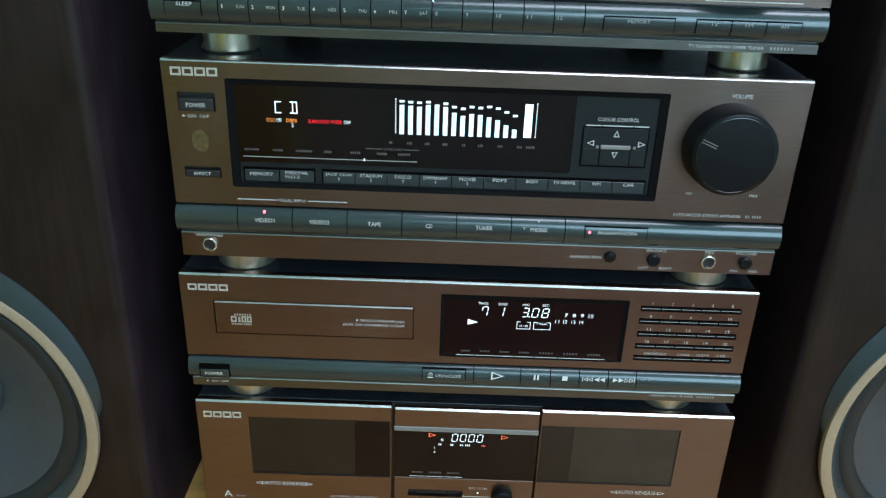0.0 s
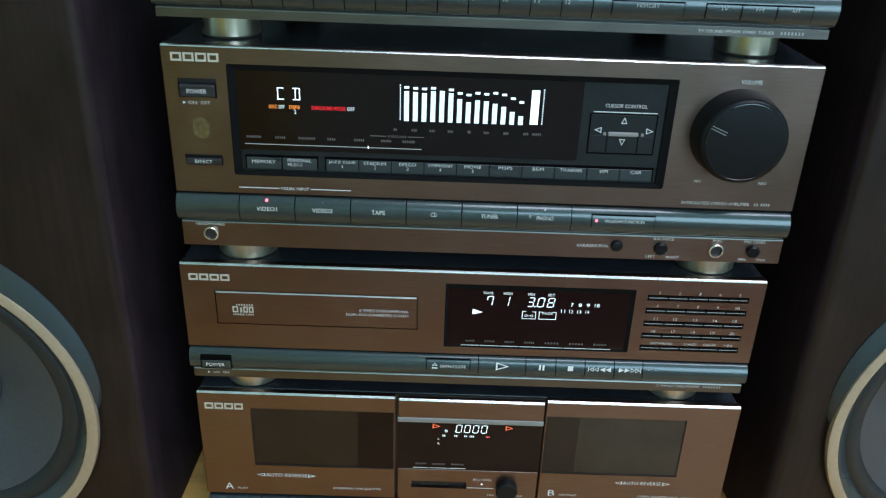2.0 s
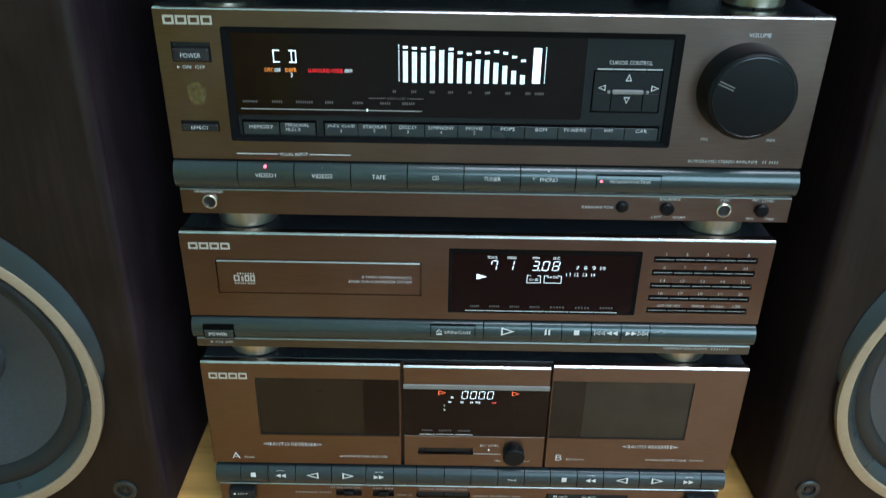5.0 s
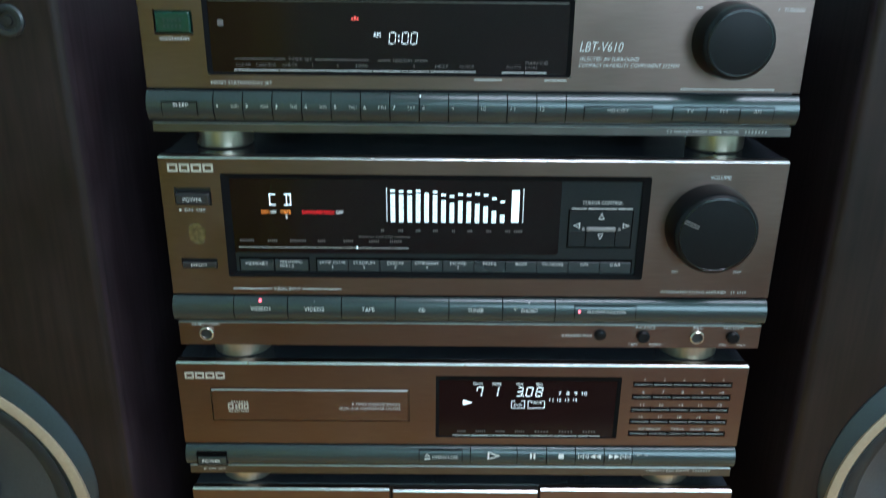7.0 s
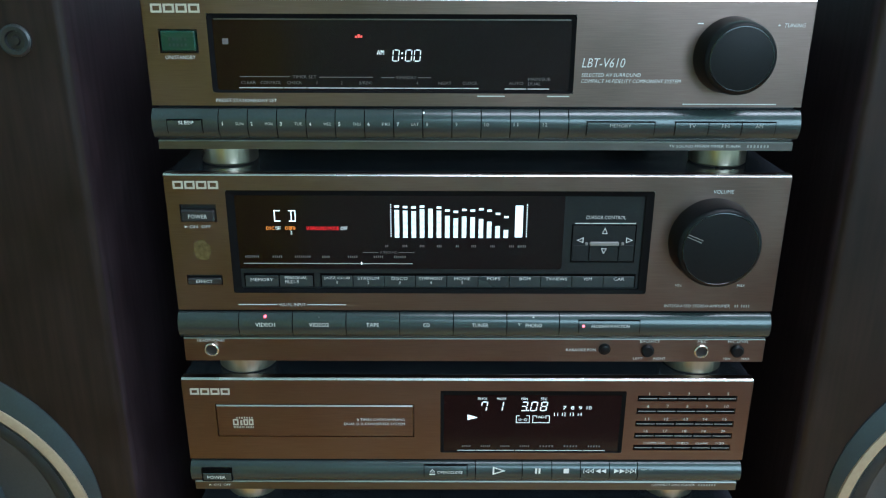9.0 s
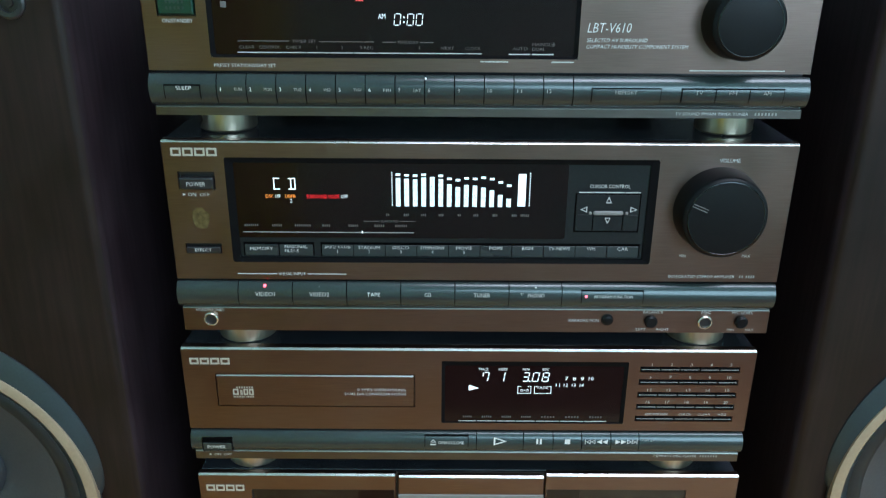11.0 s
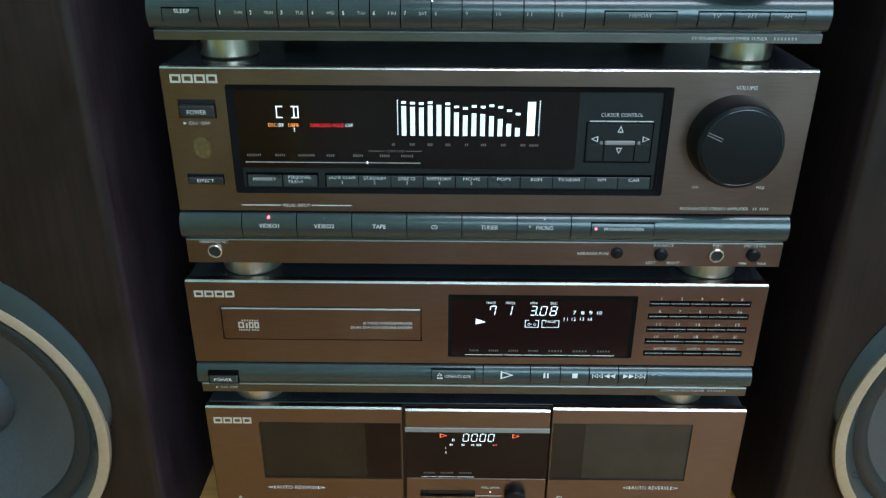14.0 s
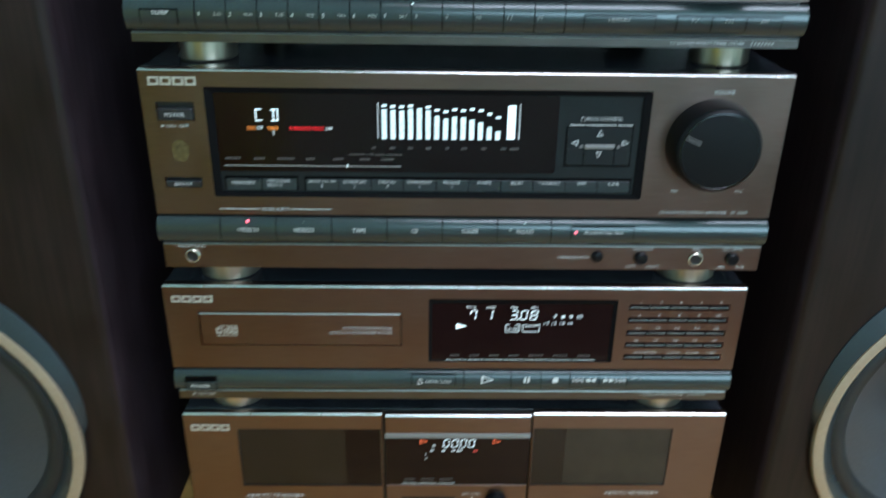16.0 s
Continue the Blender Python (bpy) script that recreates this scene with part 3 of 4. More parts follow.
maker_mark(-173.5, -147, 441.8, 446.3, fas)
YD = 0.75
squares([(-137.2, -134.0, 425.6, 428.7)], dsp, YD, DIM, "remote_mark")
squares([(-66.5, -65.4, 429.2, 430.2), (-65.1, -63.9, 429.2, 431), (-63.6, -62.6, 429.2, 430.4)], dsp, YD, REDDIM, "lit_red_mark")
words("AM", -55, -51.2, 421.6, 2.6, dsp, VFD, YD, "lit_letters")
readout("0:00", -47, 416.9, 3.6, 6.2, 4.7, dsp, YD, 0.42, VFDSOFT)
rule(-129.5, -102.5, 408.6, dsp, DIM, 0.4, YD)
rule(-86.5, -57.5, 408.4, dsp, DIM, 0.4, YD)
words("TIMER SET", -100.8, -88, 408.5, 1.6, dsp, DIM, YD)
rule(-53, -46, 408.3, dsp, DIM, 0.4, YD)
rule(-33, -26, 408.3, dsp, DIM, 0.4, YD)
words("TIME/DAY", -45, -34, 408.3, 1.6, dsp, DIM, YD)
cuts = [-130.5, -106, -93.5, -81, -68.5, -56, -40.5, -25, -9, 0]
for a, b in zip(cuts, cuts[1:]):
    rule(a + 0.2, b - 0.2, 402.6, dsp, LINEINK, 0.42, YD)
for a, b in ((14, 25.6), (26.4, 38)):
    rule(a, b, 402.4, dsp, LINEINK, 0.5, YD)
for a, b in ((-1, 14), (37, 49)):
    rule(a, b, 398.6, fas, LINEINK, 0.5)
for body, a, b in (("CLEAR", -129, -121), ("CONTROL", -118.4, -107.2), ("CHECK", -104.1, -96), ("1", -88.2, -87.5), ("2", -75, -74), ("3/REC", -65, -58), ("4", -34, -33), ("NEXT", -22, -15), ("CLOCK", -9, -1), ("AUTO", 16, 24)):
    words(body, a, b, 405.4, 1.6, dsp, DIM, YD)
words("MAIN/SUB\nDUAL", 26.5, 38.5, 406.4, 4.2, dsp, DIM, YD)
words("PRESET STATIONS/DAY SET", -143, -110, 395.9, 1.7, fas)
words("LBT-V610", 55, 78, 416.6, 4.9, fas, slant=0.22)
words("SELECTED AV SURROUND", 55, 87, 410.2, 1.9, fas, slant=0.22)
words("COMPACT HI-FIDELITY COMPONENT SYSTEM", 55, 109, 406.9, 1.9, fas, slant=0.22)
big_knob(134.4, 420.8, 19.6, 17, tuner, None)
rule(114.6, 118, 437.2, fas, INK, 0.5)
words("+  TUNING", 157.3, 172, 436.4, 2.0, fas, slant=0.22)
rule(111, 162, 394.6, fas, LINEINK, 0.5)
cuts = [X0] + [-142 + 15.92 * k for k in range(13)] + [X1 - 0.5]
keys = strip_row(cuts, 374.8, 391.5, 4.6, tuner, ["strip"] + ["preset_key"] * 12 + ["strip"])
for k in range(12):
    a = cuts[k + 1]
    words(str(k + 1), a + 1.8, a + (2.9 if k < 9 else 4.2), 384.0, 1.9, keys[k + 1], INK if k < 7 else LEGEND, y=-5.0)
    if k < 7:
        words(("SUN", "MON", "TUE", "WED", "THU", "FRI", "SAT")[k], a + 9.6, a + 13.8, 384.0, 1.6, keys[k + 1], LEGEND, y=-5.0)
sk = strip_key(-169.5, -151, 374.8, 391.5, 378.5, 385.6, 4.6, tuner, "sleep_key")
words("SLEEP", -163.4, -155.2, 384.6, 1.9, sk, y=-5.3)
sk = strip_key(59.2, 95.6, 374.8, 391.5, 378.0, 385.2, 4.6, tuner, "memory_key")
words("MEMORY", 71.4, 83, 383.6, 1.8, sk, LEGEND, y=-5.3)
for body, a, b in (("TV", 107.4, 125.0), ("FM", 125.7, 143.1), ("AM", 143.8, 161.6)):
    sk = strip_key(a, b, 374.8, 391.5, 378.0, 385.2, 4.6, tuner, "band_key")
    words(body, (a + b) / 2 - 2, (a + b) / 2 + 2, 383.6, 1.8, sk, LEGEND, y=-5.3)
squares([(-30.4, -29.6, 389.8, 390.7)], keys[7], -4.2, VFD, "guide_dot")
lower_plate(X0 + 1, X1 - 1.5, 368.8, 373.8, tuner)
words("TV SOUND FM/AM TIMER TUNER", 106, 146, 371.2, 1.6, tuner)
bars(149, 162, 371.2, 1.5, tuner, runs=(7,))
feet((-147, 145), 34, 354.4, 369.5, 16.6, tuner)

# ---- amplifier ----
amp = thing("amplifier", "brushed titanium stereo amplifier with a lit spectrum display", "amplifier", "stacked hi-fi units")
X0, X1 = -177.5, 177.8
fas = part("faceplate", plate_bm(X0, X1, 270.8, 354.6, [(-143, 101, 281.8, 345), (-169.8, -149, 326, 336.6), (-170, -149, 287, 293.4)]), FASCIA, amp, "brushed titanium front plate")
chassis(X0, X1, 237, 354.6, amp)
bright_edge(X0, X1, 354.6, fas)
bez = part("display_panel", box_bm(-142.8, 100.8, 1.7, 5.2, 282, 344.8), PANEL, amp, "dark slate recessed display panel")
part("bezel", frame_bm(rounded(-143, 101, 281.8, 345, 1.5), rounded(-138.4, 96.4, 284.4, 341.8, 1.2), -0.1, 5, 0.75), BEZEL, bez)
dsp = part("display", slab_bm(rounded(-141, 50.4, 297.0, 342.6, 2.0), 0.9, 4.0), GLASS, amp, "black smoked display window")
YD = 0.7
# lit letters C and D
squares([(-116.4, -115.8, 326.2, 333.0), (-116.4, -112.8, 332.4, 333.0), (-116.4, -112.8, 326.2, 326.8)], dsp, YD, VFD, "lit_letter")
squares([(-108.0, -104.2, 332.4, 333.0), (-108.0, -104.2, 326.2, 326.8), (-104.5, -103.9, 326.2, 333.0), (-106.8, -106.2, 326.2, 333.0)], dsp, YD, VFD, "lit_letter")
words("DSC", -121.2, -116.6, 322.2, 2.0, dsp, AMBER, YD, "lit_letters")
words("OFF", -116, -112.8, 322.2, 2.0, dsp, VFD, YD, "lit_letters")
words("DBFB", -110.2, -104.4, 322.2, 2.0, dsp, AMBER, YD, "lit_letters")
words("2", -107.6, -106.4, 319.6, 2.2, dsp, VFD, YD, "lit_letters")
words("SURROUND MODE", -98, -79.4, 322.2, 2.1, dsp, RED, YD - 0.05, "lit_letters")
words("OFF", -78.4, -74.4, 322.2, 2.0, dsp, VFD, YD, "lit_letters")
LEVELS = [0.86, 0.84, 0.82, 0.88, 0.90, 0.84, 0.68, 0.60, 0.66, 0.64, 0.58, 0.50, 0.36, 0.24]
PEAKS = [1.0, 0.98, 0.97, 1.0, 1.0, 0.97, 0.88, 0.84, 0.90, 0.88, 0.92, 0.88, 0.78, 0.68]


def lit_rows(x0, x1, z0, z1):
    """Fine stacked rows of a lit bar."""
    n = max(1, round((z1 - z0) / 0.72))
    h = (z1 - z0) / n
    return [(x0, x1, z0 + h * j, z0 + h * (j + 0.8)) for j in range(n)]


for k in range(14):
    x = -47.2 + 4.84 * k
    bar = part("spectrum_bar", quads_bm(lit_rows(x, x + 2.65, 316.6, 317.0 + 19.2 * LEVELS[k]), YD), VFDBAR, dsp, "lit white spectrum bar of fine rows" if k == 0 else "")
    tagged(bar, kind="stuff")
    if PEAKS[k] - LEVELS[k] > 0.1:
        part("peak_mark", quads_bm([(x, x + 2.65, 316.9 + 19.2 * PEAKS[k] - 1.3, 316.9 + 19.2 * PEAKS[k])], YD), VFDBAR, dsp)
part("spectrum_bar", quads_bm([(22.2, 26.6, 317.0, 336.2)], YD), VFD, dsp, "wide lit total level bar")
for x in (-49.6, 28.6):
    tagged(part("scale_dots", quads_bm([(x, x + 0.6, 317.2 + 1.45 * j, 317.2 + 1.45 * j + 0.8) for j in range(14)], YD), VFDSOFT, dsp, "column of lit scale dots"), kind="stuff")
for x, n in ((-53, 2), (-43, 3), (-33, 3), (-23, 3), (-12, 2), (-3, 3), (8, 3), (19, 3), (24, 5)):
    bars(x, x + n * 1.05, 311.4, 1.4, dsp, DIM, YD, (n,))
rule(-136, -37, 300.4, dsp, LEGEND, 0.45, YD)
squares([(-67.3, -66.6, 299.8, 301.4)], dsp, YD - 0.05, VFD, "guide_tick")
rule(-66, -57, 307.4, dsp, DIM, 0.4, YD)
rule(-45, -36, 307.4, dsp, DIM, 0.4, YD)
words("SURROUND", -56, -46, 307.4, 1.5, dsp, DIM, YD)
for x, n in ((-135, 7), (-119, 5), (-106, 8), (-90, 4), (-75, 5), (-60, 5), (-48, 6)):
    bars(x, x + n * 1.2, 304.6, 1.4, dsp, DIM, YD, (n,))
# programme keys under the window
for a, b, body in ((-136, -116.2, "MEMORY"), (-115.8, -96, "PERSONAL\nFILE1-5")):
    kb = part("program_key", slab_bm(rounded(a + 0.2, b - 0.2, 285.6, 292.4, 0.3), 0.9, 4, 0.15), KEY, amp)
    tall = "\n" in body
    words(body, (a + b) / 2 - 6.6, (a + b) / 2 + 6.6, 290.0, 4.4 if tall else 2.0, kb, y=0.75)
PROGS = ("JAZZ CLUB\n1", "STADIUM\n2", "DISCO\n3", "SYMPHONY\n4", "MOVIE\n5", "POPS", "BGM", "TV-NEWS", "WM", "CAR")
for k, body in enumerate(PROGS):
    a = -91 + 18.5 * k
    kb = part("program_key", slab_bm(rounded(a + 0.2, a + 18.3, 285.6, 292.4, 0.3), 0.9, 4, 0.15), KEY, amp)
    top_line = body.split("\n")[0]
    w = 0.78 * len(top_line) + 0.8
    words(top_line, a + 9.2 - w, a + 9.2 + w, 291.0, 1.9, kb, y=0.75)
    if "\n" in body:
        words(body[-1], a + 8.7, a + 9.7, 288.4, 1.9, kb, y=0.75)
for a, b in ((-136.6, -95.4), (-91.6, 94.6)):
    part("key_well", box_bm(a, b, 1.4, 3.1, 285.4, 293.9), GROOVE, bez)
# cursor pad
words("CURSOR CONTROL", 63, 86, 329.0, 2.1, bez, y=1.4)
for a, b in ((57, 65.5), (66.2, 83), (83.7, 92)):
    rule(a, b, 325.4, bez, LINEINK, 0.55, 1.4)
pad = part("cursor_pad", slab_bm(rounded(56, 92, 302, 324.0, 0.4), 1.2, 4, 0.1), PANEL, amp, "dark cursor control pad")
for a, b, c, d in ((56.6, 65.6, 302.6, 312), (66.2, 82.8, 302.6, 311.6), (83.4, 91.4, 302.6, 312)):
    part("pad_key", slab_bm(rounded(a, b, c, d, 0.3), 0.9, 3, 0.12), PANEL, pad)
part("pad_groove", frame_bm(rounded(55.2, 92.8, 301.2, 324.6, 0.3), rounded(56, 92, 302, 324.0, 0.3), 1.5, 3), GROOVE, pad)
part("pad_groove", box_bm(65.6, 66.2, 1.1, 2, 302.6, 312), GROOVE, pad)
part("pad_groove", box_bm(82.8, 83.4, 1.1, 2, 302.6, 312), GROOVE, pad)
for a in (63.4, 84.4):
    part("rocker_end", slab_bm(rounded(a, a + 1.6, 312.2, 313.9, 0.4), 0.5, 3, 0.3), LEDGE, pad)
part("rocker", slab_bm(rounded(66, 83, 311.9, 314.3, 0.8), 0.1, 3, 0.5), LEDGE, pad, "pale grey rocker bar")


def hollow(pts, parent, y):
    cx, cz = sum(p[0] for p in pts) / 3, sum(p[1] for p in pts) / 3
    inner = [(cx + (a - cx) * 0.66, cz + (b - cz) * 0.66) for a, b in pts]
    return part("printed_symbol", poly_bm([[pts[i], pts[(i + 1) % 3], inner[(i + 1) % 3], inner[i]] for i in range(3)], y), INK, parent)


hollow([(72.6, 319.2), (76.0, 319.2), (74.3, 323.0)], pad, 0.8)
hollow([(72.6, 310.4), (76.0, 310.4), (74.3, 306.8)], pad, 0.4)
hollow([(62.2, 313.6), (62.2, 317.0), (58.2, 315.3)], pad, 0.8)
hollow([(87.0, 313.6), (87.0, 317.0), (91.0, 315.3)], pad, 0.8)
# power and effect keys
pk = part("power_key", slab_bm(rounded(-169.0, -149.8, 326.6, 333.4, 0.6), -2.2, 4, 0.7), BLACK, amp, "black power key with white lettering")
words("POWER", -164.6, -154, 330.0, 2.4, pk, y=-2.4)
part("key_well", box_bm(-169.7, -149.1, 3, 5.4, 326.1, 336.5), BLACK, amp)
words("ON  OFF", -165, -153, 323.2, 1.8, fas)
tri(-167.0, 323.2, 1.8, 1.5, 1, fas)
ek = part("effect_key", slab_bm(rounded(-169.4, -149.6, 287.4, 291.4, 0.5), -1.4, 4, 0.5), BLACK, amp, "slim black effect key")
words("EFFECT", -164.2, -154.6, 289.7, 1.9, ek, y=-1.6)
part("key_well", box_bm(-169.9, -149.1, 3, 5.4, 287.1, 293.3), BLACK, amp)
bm = bmesh.new()
ring = []
for k in range(26):
    a = 2 * math.pi * k / 26
    r = 5.0 * (1 + 0.28 * noise.noise((2 * math.cos(a), 2 * math.sin(a), 3)))
    ring.append(bm.verts.new((-159.2 + r * math.cos(a), -0.12, 309 + 1.25 * r * math.sin(a))))
bm.faces.new(ring)
part("worn_sticker", bm, SMUDGE, fas, "worn remains of a round gold sticker")
maker_mark(-172.5, -146, 345.8, 350.4, fas)
big_knob(136.2, 316.2, 24.4, 17, amp, 157)
words("VOLUME", 134, 145.5, 345.0, 2.2, fas)
words("MIN", 118, 121.6, 287.4, 1.6, fas)
words("MAX", 154.6, 159.2, 287.4, 1.6, fas)
words("INTEGRATED STEREO AMPLIFIER", 113, 152, 274.2, 1.8, fas)
bars(154.5, 164, 274.2, 1.7, fas, runs=(2, 4))
rule(-141, -118, 274.4, fas, LINEINK, 0.5)
rule(-100, -77, 274.4, fas, LINEINK, 0.5)
words("VISUAL INPUT", -117, -101, 274.4, 2.0, fas)
cuts = [X0, -141, -109, -77, -45, -13, 19, 50.3, X1 - 0.8]
keys = strip_row(cuts, 253.2, 269.5, 4.6, amp, ["strip"] + ["input_key"] * 6 + ["strip"])
for k, body in enumerate(("VIDEO1", "VIDEO2", "TAPE", "CD", "TUNER", "PHONO")):
    c = -125 + 32 * k
    w = len(body) * 0.97
    words(body, c - w, c + w, 263.3, 2.5, keys[k + 1], y=-4.9)
led = lathe_bm([(0.8, -3.0), (0.8, -4.3), (0.45, -4.8), (0, -4.9)], -125.0, 268.2, 16)
part("indicator_lamp", led, LED, keys[1], "small glowing red indicator lamp", True)
squares([(34.2, 35.2, 267.6, 268.3)], keys[6], -3.6, LINEINK, "guide_dot")
squares([(-93.2, -92.7, 267.5, 268.0)], keys[2], -3.6, DIM, "guide_dot")
squares([(25.6, 26.6, 264.2, 264.8), (26.2, 26.7, 263.2, 264.0), (27.1, 27.8, 264.4, 264.7)], keys[6], -4.85, LEGEND, "worn_mark")
pf = strip_key(62.2, 98, 253.2, 269.5, 258.4, 265.8, 4.6, amp, "program_key")
words("PROGRAM FUNCTION", 69.4, 92, 263.0, 1.8, pf, y=-5.3)
part("indicator_lamp", lathe_bm([(0.8, -4.6), (0.8, -5.2), (0, -5.5)], 64.6, 263.0, 14), LED, pf, "", True)
lower_plate(X0 + 1, X1 - 1, 236.8, 252.2, amp)
words("HEADPHONES", -168, -151.5, 250.6, 1.7, amp)
jack(-159.6, 244.6, 4.4, amp)
words("KARAOKE PON", 56, 74, 244.8, 1.8, amp)
part("push_button", lathe_bm([(3.7, 0.3), (3.7, -0.7), (3.1, -0.8), (2.9, -1.6), (2.4, -1.9), (0, -2.0)], 79.2, 245.4, 28), KNOB, amp, "small round black push button", True)
words("BALANCE", 100.6, 112.4, 250.6, 1.7, amp)
small_knob(105.4, 244.6, 3.9, 3, amp)
words("LEFT", 97.2, 103, 239.0, 1.6, amp)
words("RIGHT", 109.6, 117, 239.0, 1.6, amp)
words("MIC", 135.6, 141.4, 250.6, 1.7, amp)
jack(138.2, 244.2, 4.4, amp)
words("MIC LEVEL", 154, 166.5, 250.6, 1.7, amp)
small_knob(160.0, 244.6, 3.9, 3, amp)
words("MIN", 152.4, 156.6, 239.0, 1.5, amp)
words("MAX", 163.4, 168.6, 239.0, 1.5, amp)
feet((-144, 141), 25, 223.8, 237.5, 18.2, amp)

# ---- compact disc player ----
cd = thing("disc_player", "brushed titanium compact disc player with a lit track display", "disc player", "stacked hi-fi units")
X0, X1 = -181.3, 173.7
rows5 = [211.2, 202.2, 193.0, 184.2, 175.4]
holes = [(-161.5, -37, 182.6, 206.2), (-20.5, 95.4, 171, 216)] + [(102.6, 164.6, z - 2.3, z + 1.7) for z in rows5]
fas = part("faceplate", plate_bm(X0, X1, 166, 224.3, holes), FASCIA, cd, "brushed titanium front plate")
chassis(X0, X1, 143, 224.3, cd)
bright_edge(X0, X1, 224.3, fas)
tray = part("tray_door", slab_bm(rounded(-160.9, -37.6, 183.2, 205.6, 0.5), -0.9, 5, 0.7), FASCIA, cd, "brushed titanium disc tray door")
# Highlight on the tray's upper edge, put in as a paler line.
bright_edge(-161.0, -37.5, 205.7, tray, -0.9, 0.6, RIDGE)
part("tray_gap", box_bm(-161.4, -37.1, 4, 5.5, 182.7, 206.1), BLACK, cd)
# disc emblem as plain shapes
for a, b, c, d, t in ((-151, -147.6, 191.6, 195.8, 0.8), (-146.4, -145.2, 191.6, 195.0, 0.5), (-144.4, -141.6, 191.6, 195.8, 0.8), (-141.0, -138.2, 191.6, 195.8, 0.8)):
    part("emblem_block", frame_bm([(a, c), (b, c), (b, d), (a, d)], [(a + t, c + t), (b - t, c + t), (b - t, d - t), (a + t, d - t)], -1.1, -0.7), LOGO, tray)
bars(-149, -138, 197.0, 1.2, tray, LOGO, -1.05, (7,), "emblem_bar")
bars(-151, -138, 190.2, 1.2, tray, LOGO, -1.05, (7, 5), "emblem_bar")
words("8 TIMES OVERSAMPLING", -73, -43, 195.8, 1.7, tray, y=-1.05)
words("DUAL D/A CONVERTER SYSTEM", -81, -43, 192.7, 1.7, tray, y=-1.05)
maker_mark(-176.5, -151, 213.0, 217.3, fas)
dsp = part("display", box_bm(-20.3, 95.2, 1.0, 5.0, 171.2, 215.8), GLASS, cd, "black smoked display window")
part("bezel", frame_bm(rounded(-20.5, 95.4, 171, 216, 1), rounded(-18.4, 93.0, 171.5, 212.6, 0.8), 0.0, 4, 0.65), BEZEL, dsp)
YD = 0.75
for body, a, b in (("TRACK", 2.6, 8.8), ("INDEX", 15, 20.6), ("MIN", 30, 34), ("SEC", 42.2, 46.4)):
    words(body, a, b, 210.0, 1.7, dsp, VFDSOFT, YD, "lit_letters")
readout("7", 4.4, 201.2, 4.0, 6.8, 6.6, dsp, YD, 0.62, slant=0.16)
readout("1", 14.4, 201.2, 4.0, 6.8, 6.6, dsp, YD, 0.62, slant=0.16)
readout("3", 29.4, 201.2, 4.2, 6.8, 6.6, dsp, YD, 0.62, slant=0.16)
squares([(34.2, 35.0, 201.2, 202.0)], dsp, YD, VFD, "lit_point")
readout("08", 35.6, 201.2, 4.2, 6.8, 6.2, dsp, YD, 0.62, slant=0.16)
part("lit_arrow", poly_bm([[(-3.4, 194.6), (-3.4, 198.6), (3.0, 196.4)]], YD), VFD, dsp, "lit white play arrow")
for k, body in enumerate(("7", "8", "9", "10")):
    words(body, 56.5 + 4.95 * k, 58.5 + 4.95 * k + (1.0 if k == 3 else 0), 203.6, 2.4, dsp, VFD, YD, "lit_letters")
for k, body in enumerate(("11", "12", "13", "14")):
    words(body, 51.1 + 5 * k, 53.5 + 5 * k, 198.9, 2.4, dsp, VFD, YD, "lit_letters")


def lit_box(a, b, c, d, t=0.4):
    squares([(a, a + t, c, d), (b - t, b, c, d), (a, b, c, c + t), (a, a + 2.4, d - t, d), (b - 2.4, b, d - t, d)], dsp, YD, VFDSOFT, "lit_box")


lit_box(27.2, 35.8, 192.6, 198.0)
lit_box(37.6, 48.4, 192.6, 198.0)
words("FADE", 39.8, 46.4, 197.0, 1.7, dsp, VFDSOFT, YD - 0.1, "lit_letters")
words("o-o", 28.8, 34.2, 195.0, 1.7, dsp, VFDSOFT, YD - 0.1, "lit_letters")
cuts = [-10, 2, 14.6, 27, 39.6, 55, 70.4, 85]
for a, b in zip(cuts, cuts[1:]):
    rule(a + 0.3, b - 0.3, 172.2, dsp, LINEINK, 0.5, YD)
    bars(a + 3, b - 3, 175.4, 1.3, dsp, DIM, YD, (5,))
nums = [str(k) for k in range(1, 21)]
for r, z in enumerate(rows5):
    part("key_slot", box_bm(102.7, 164.5, 3.5, 5.4, z - 2.25, z + 1.65), BLACK, cd)
    for c in range(5):
        a = 103.2 + 12.24 * c
        kk = part("number_key", slab_bm(rounded(a, a + 11.7, z - 1.5, z + 0.9, 0.3), -0.3, 4, 0.1), BEZEL, cd)
        # Thin line of light on the key, put in as a pale strip.
        part("key_edge", box_bm(a + 0.2, a + 11.5, -0.45, 0.2, z - 0.35, z - 0.05), LEGEND, kk)
        if r < 4:
            t = nums[5 * r + c]
            w = 0.62 * len(t)
            words(t, a + 6.4 - w, a + 6.4 + w, z + 3.3, 1.9, fas)
words("EDIT/TIME FADE", 109, 123, rows5[4] + 3.2, 1.5, fas)
words("CHECK", 130, 138, rows5[4] + 3.2, 1.5, fas)
words("CLEAR", 142, 150, rows5[4] + 3.2, 1.5, fas)
words(">20", 154.6, 160.4, rows5[4] + 3.2, 1.7, fas)
cuts = [X0 + 0.6, 2, 32, 51, 69.4, 88, 106, X1 - 1]
keys = strip_row(cuts, 149.8, 164.8, 4.2, cd, ["strip"] + ["transport_key"] * 5 + ["strip"])
YS = -4.5
tri(17.2, 160.4, 8.4, 6.2, 1, keys[1], True, YS)
squares([(40.2, 41.4, 158.4, 162.4), (42.4, 43.6, 158.4, 162.4)], keys[2], YS)
squares([(58.4, 61.8, 158.6, 162.2)], keys[3], YS)
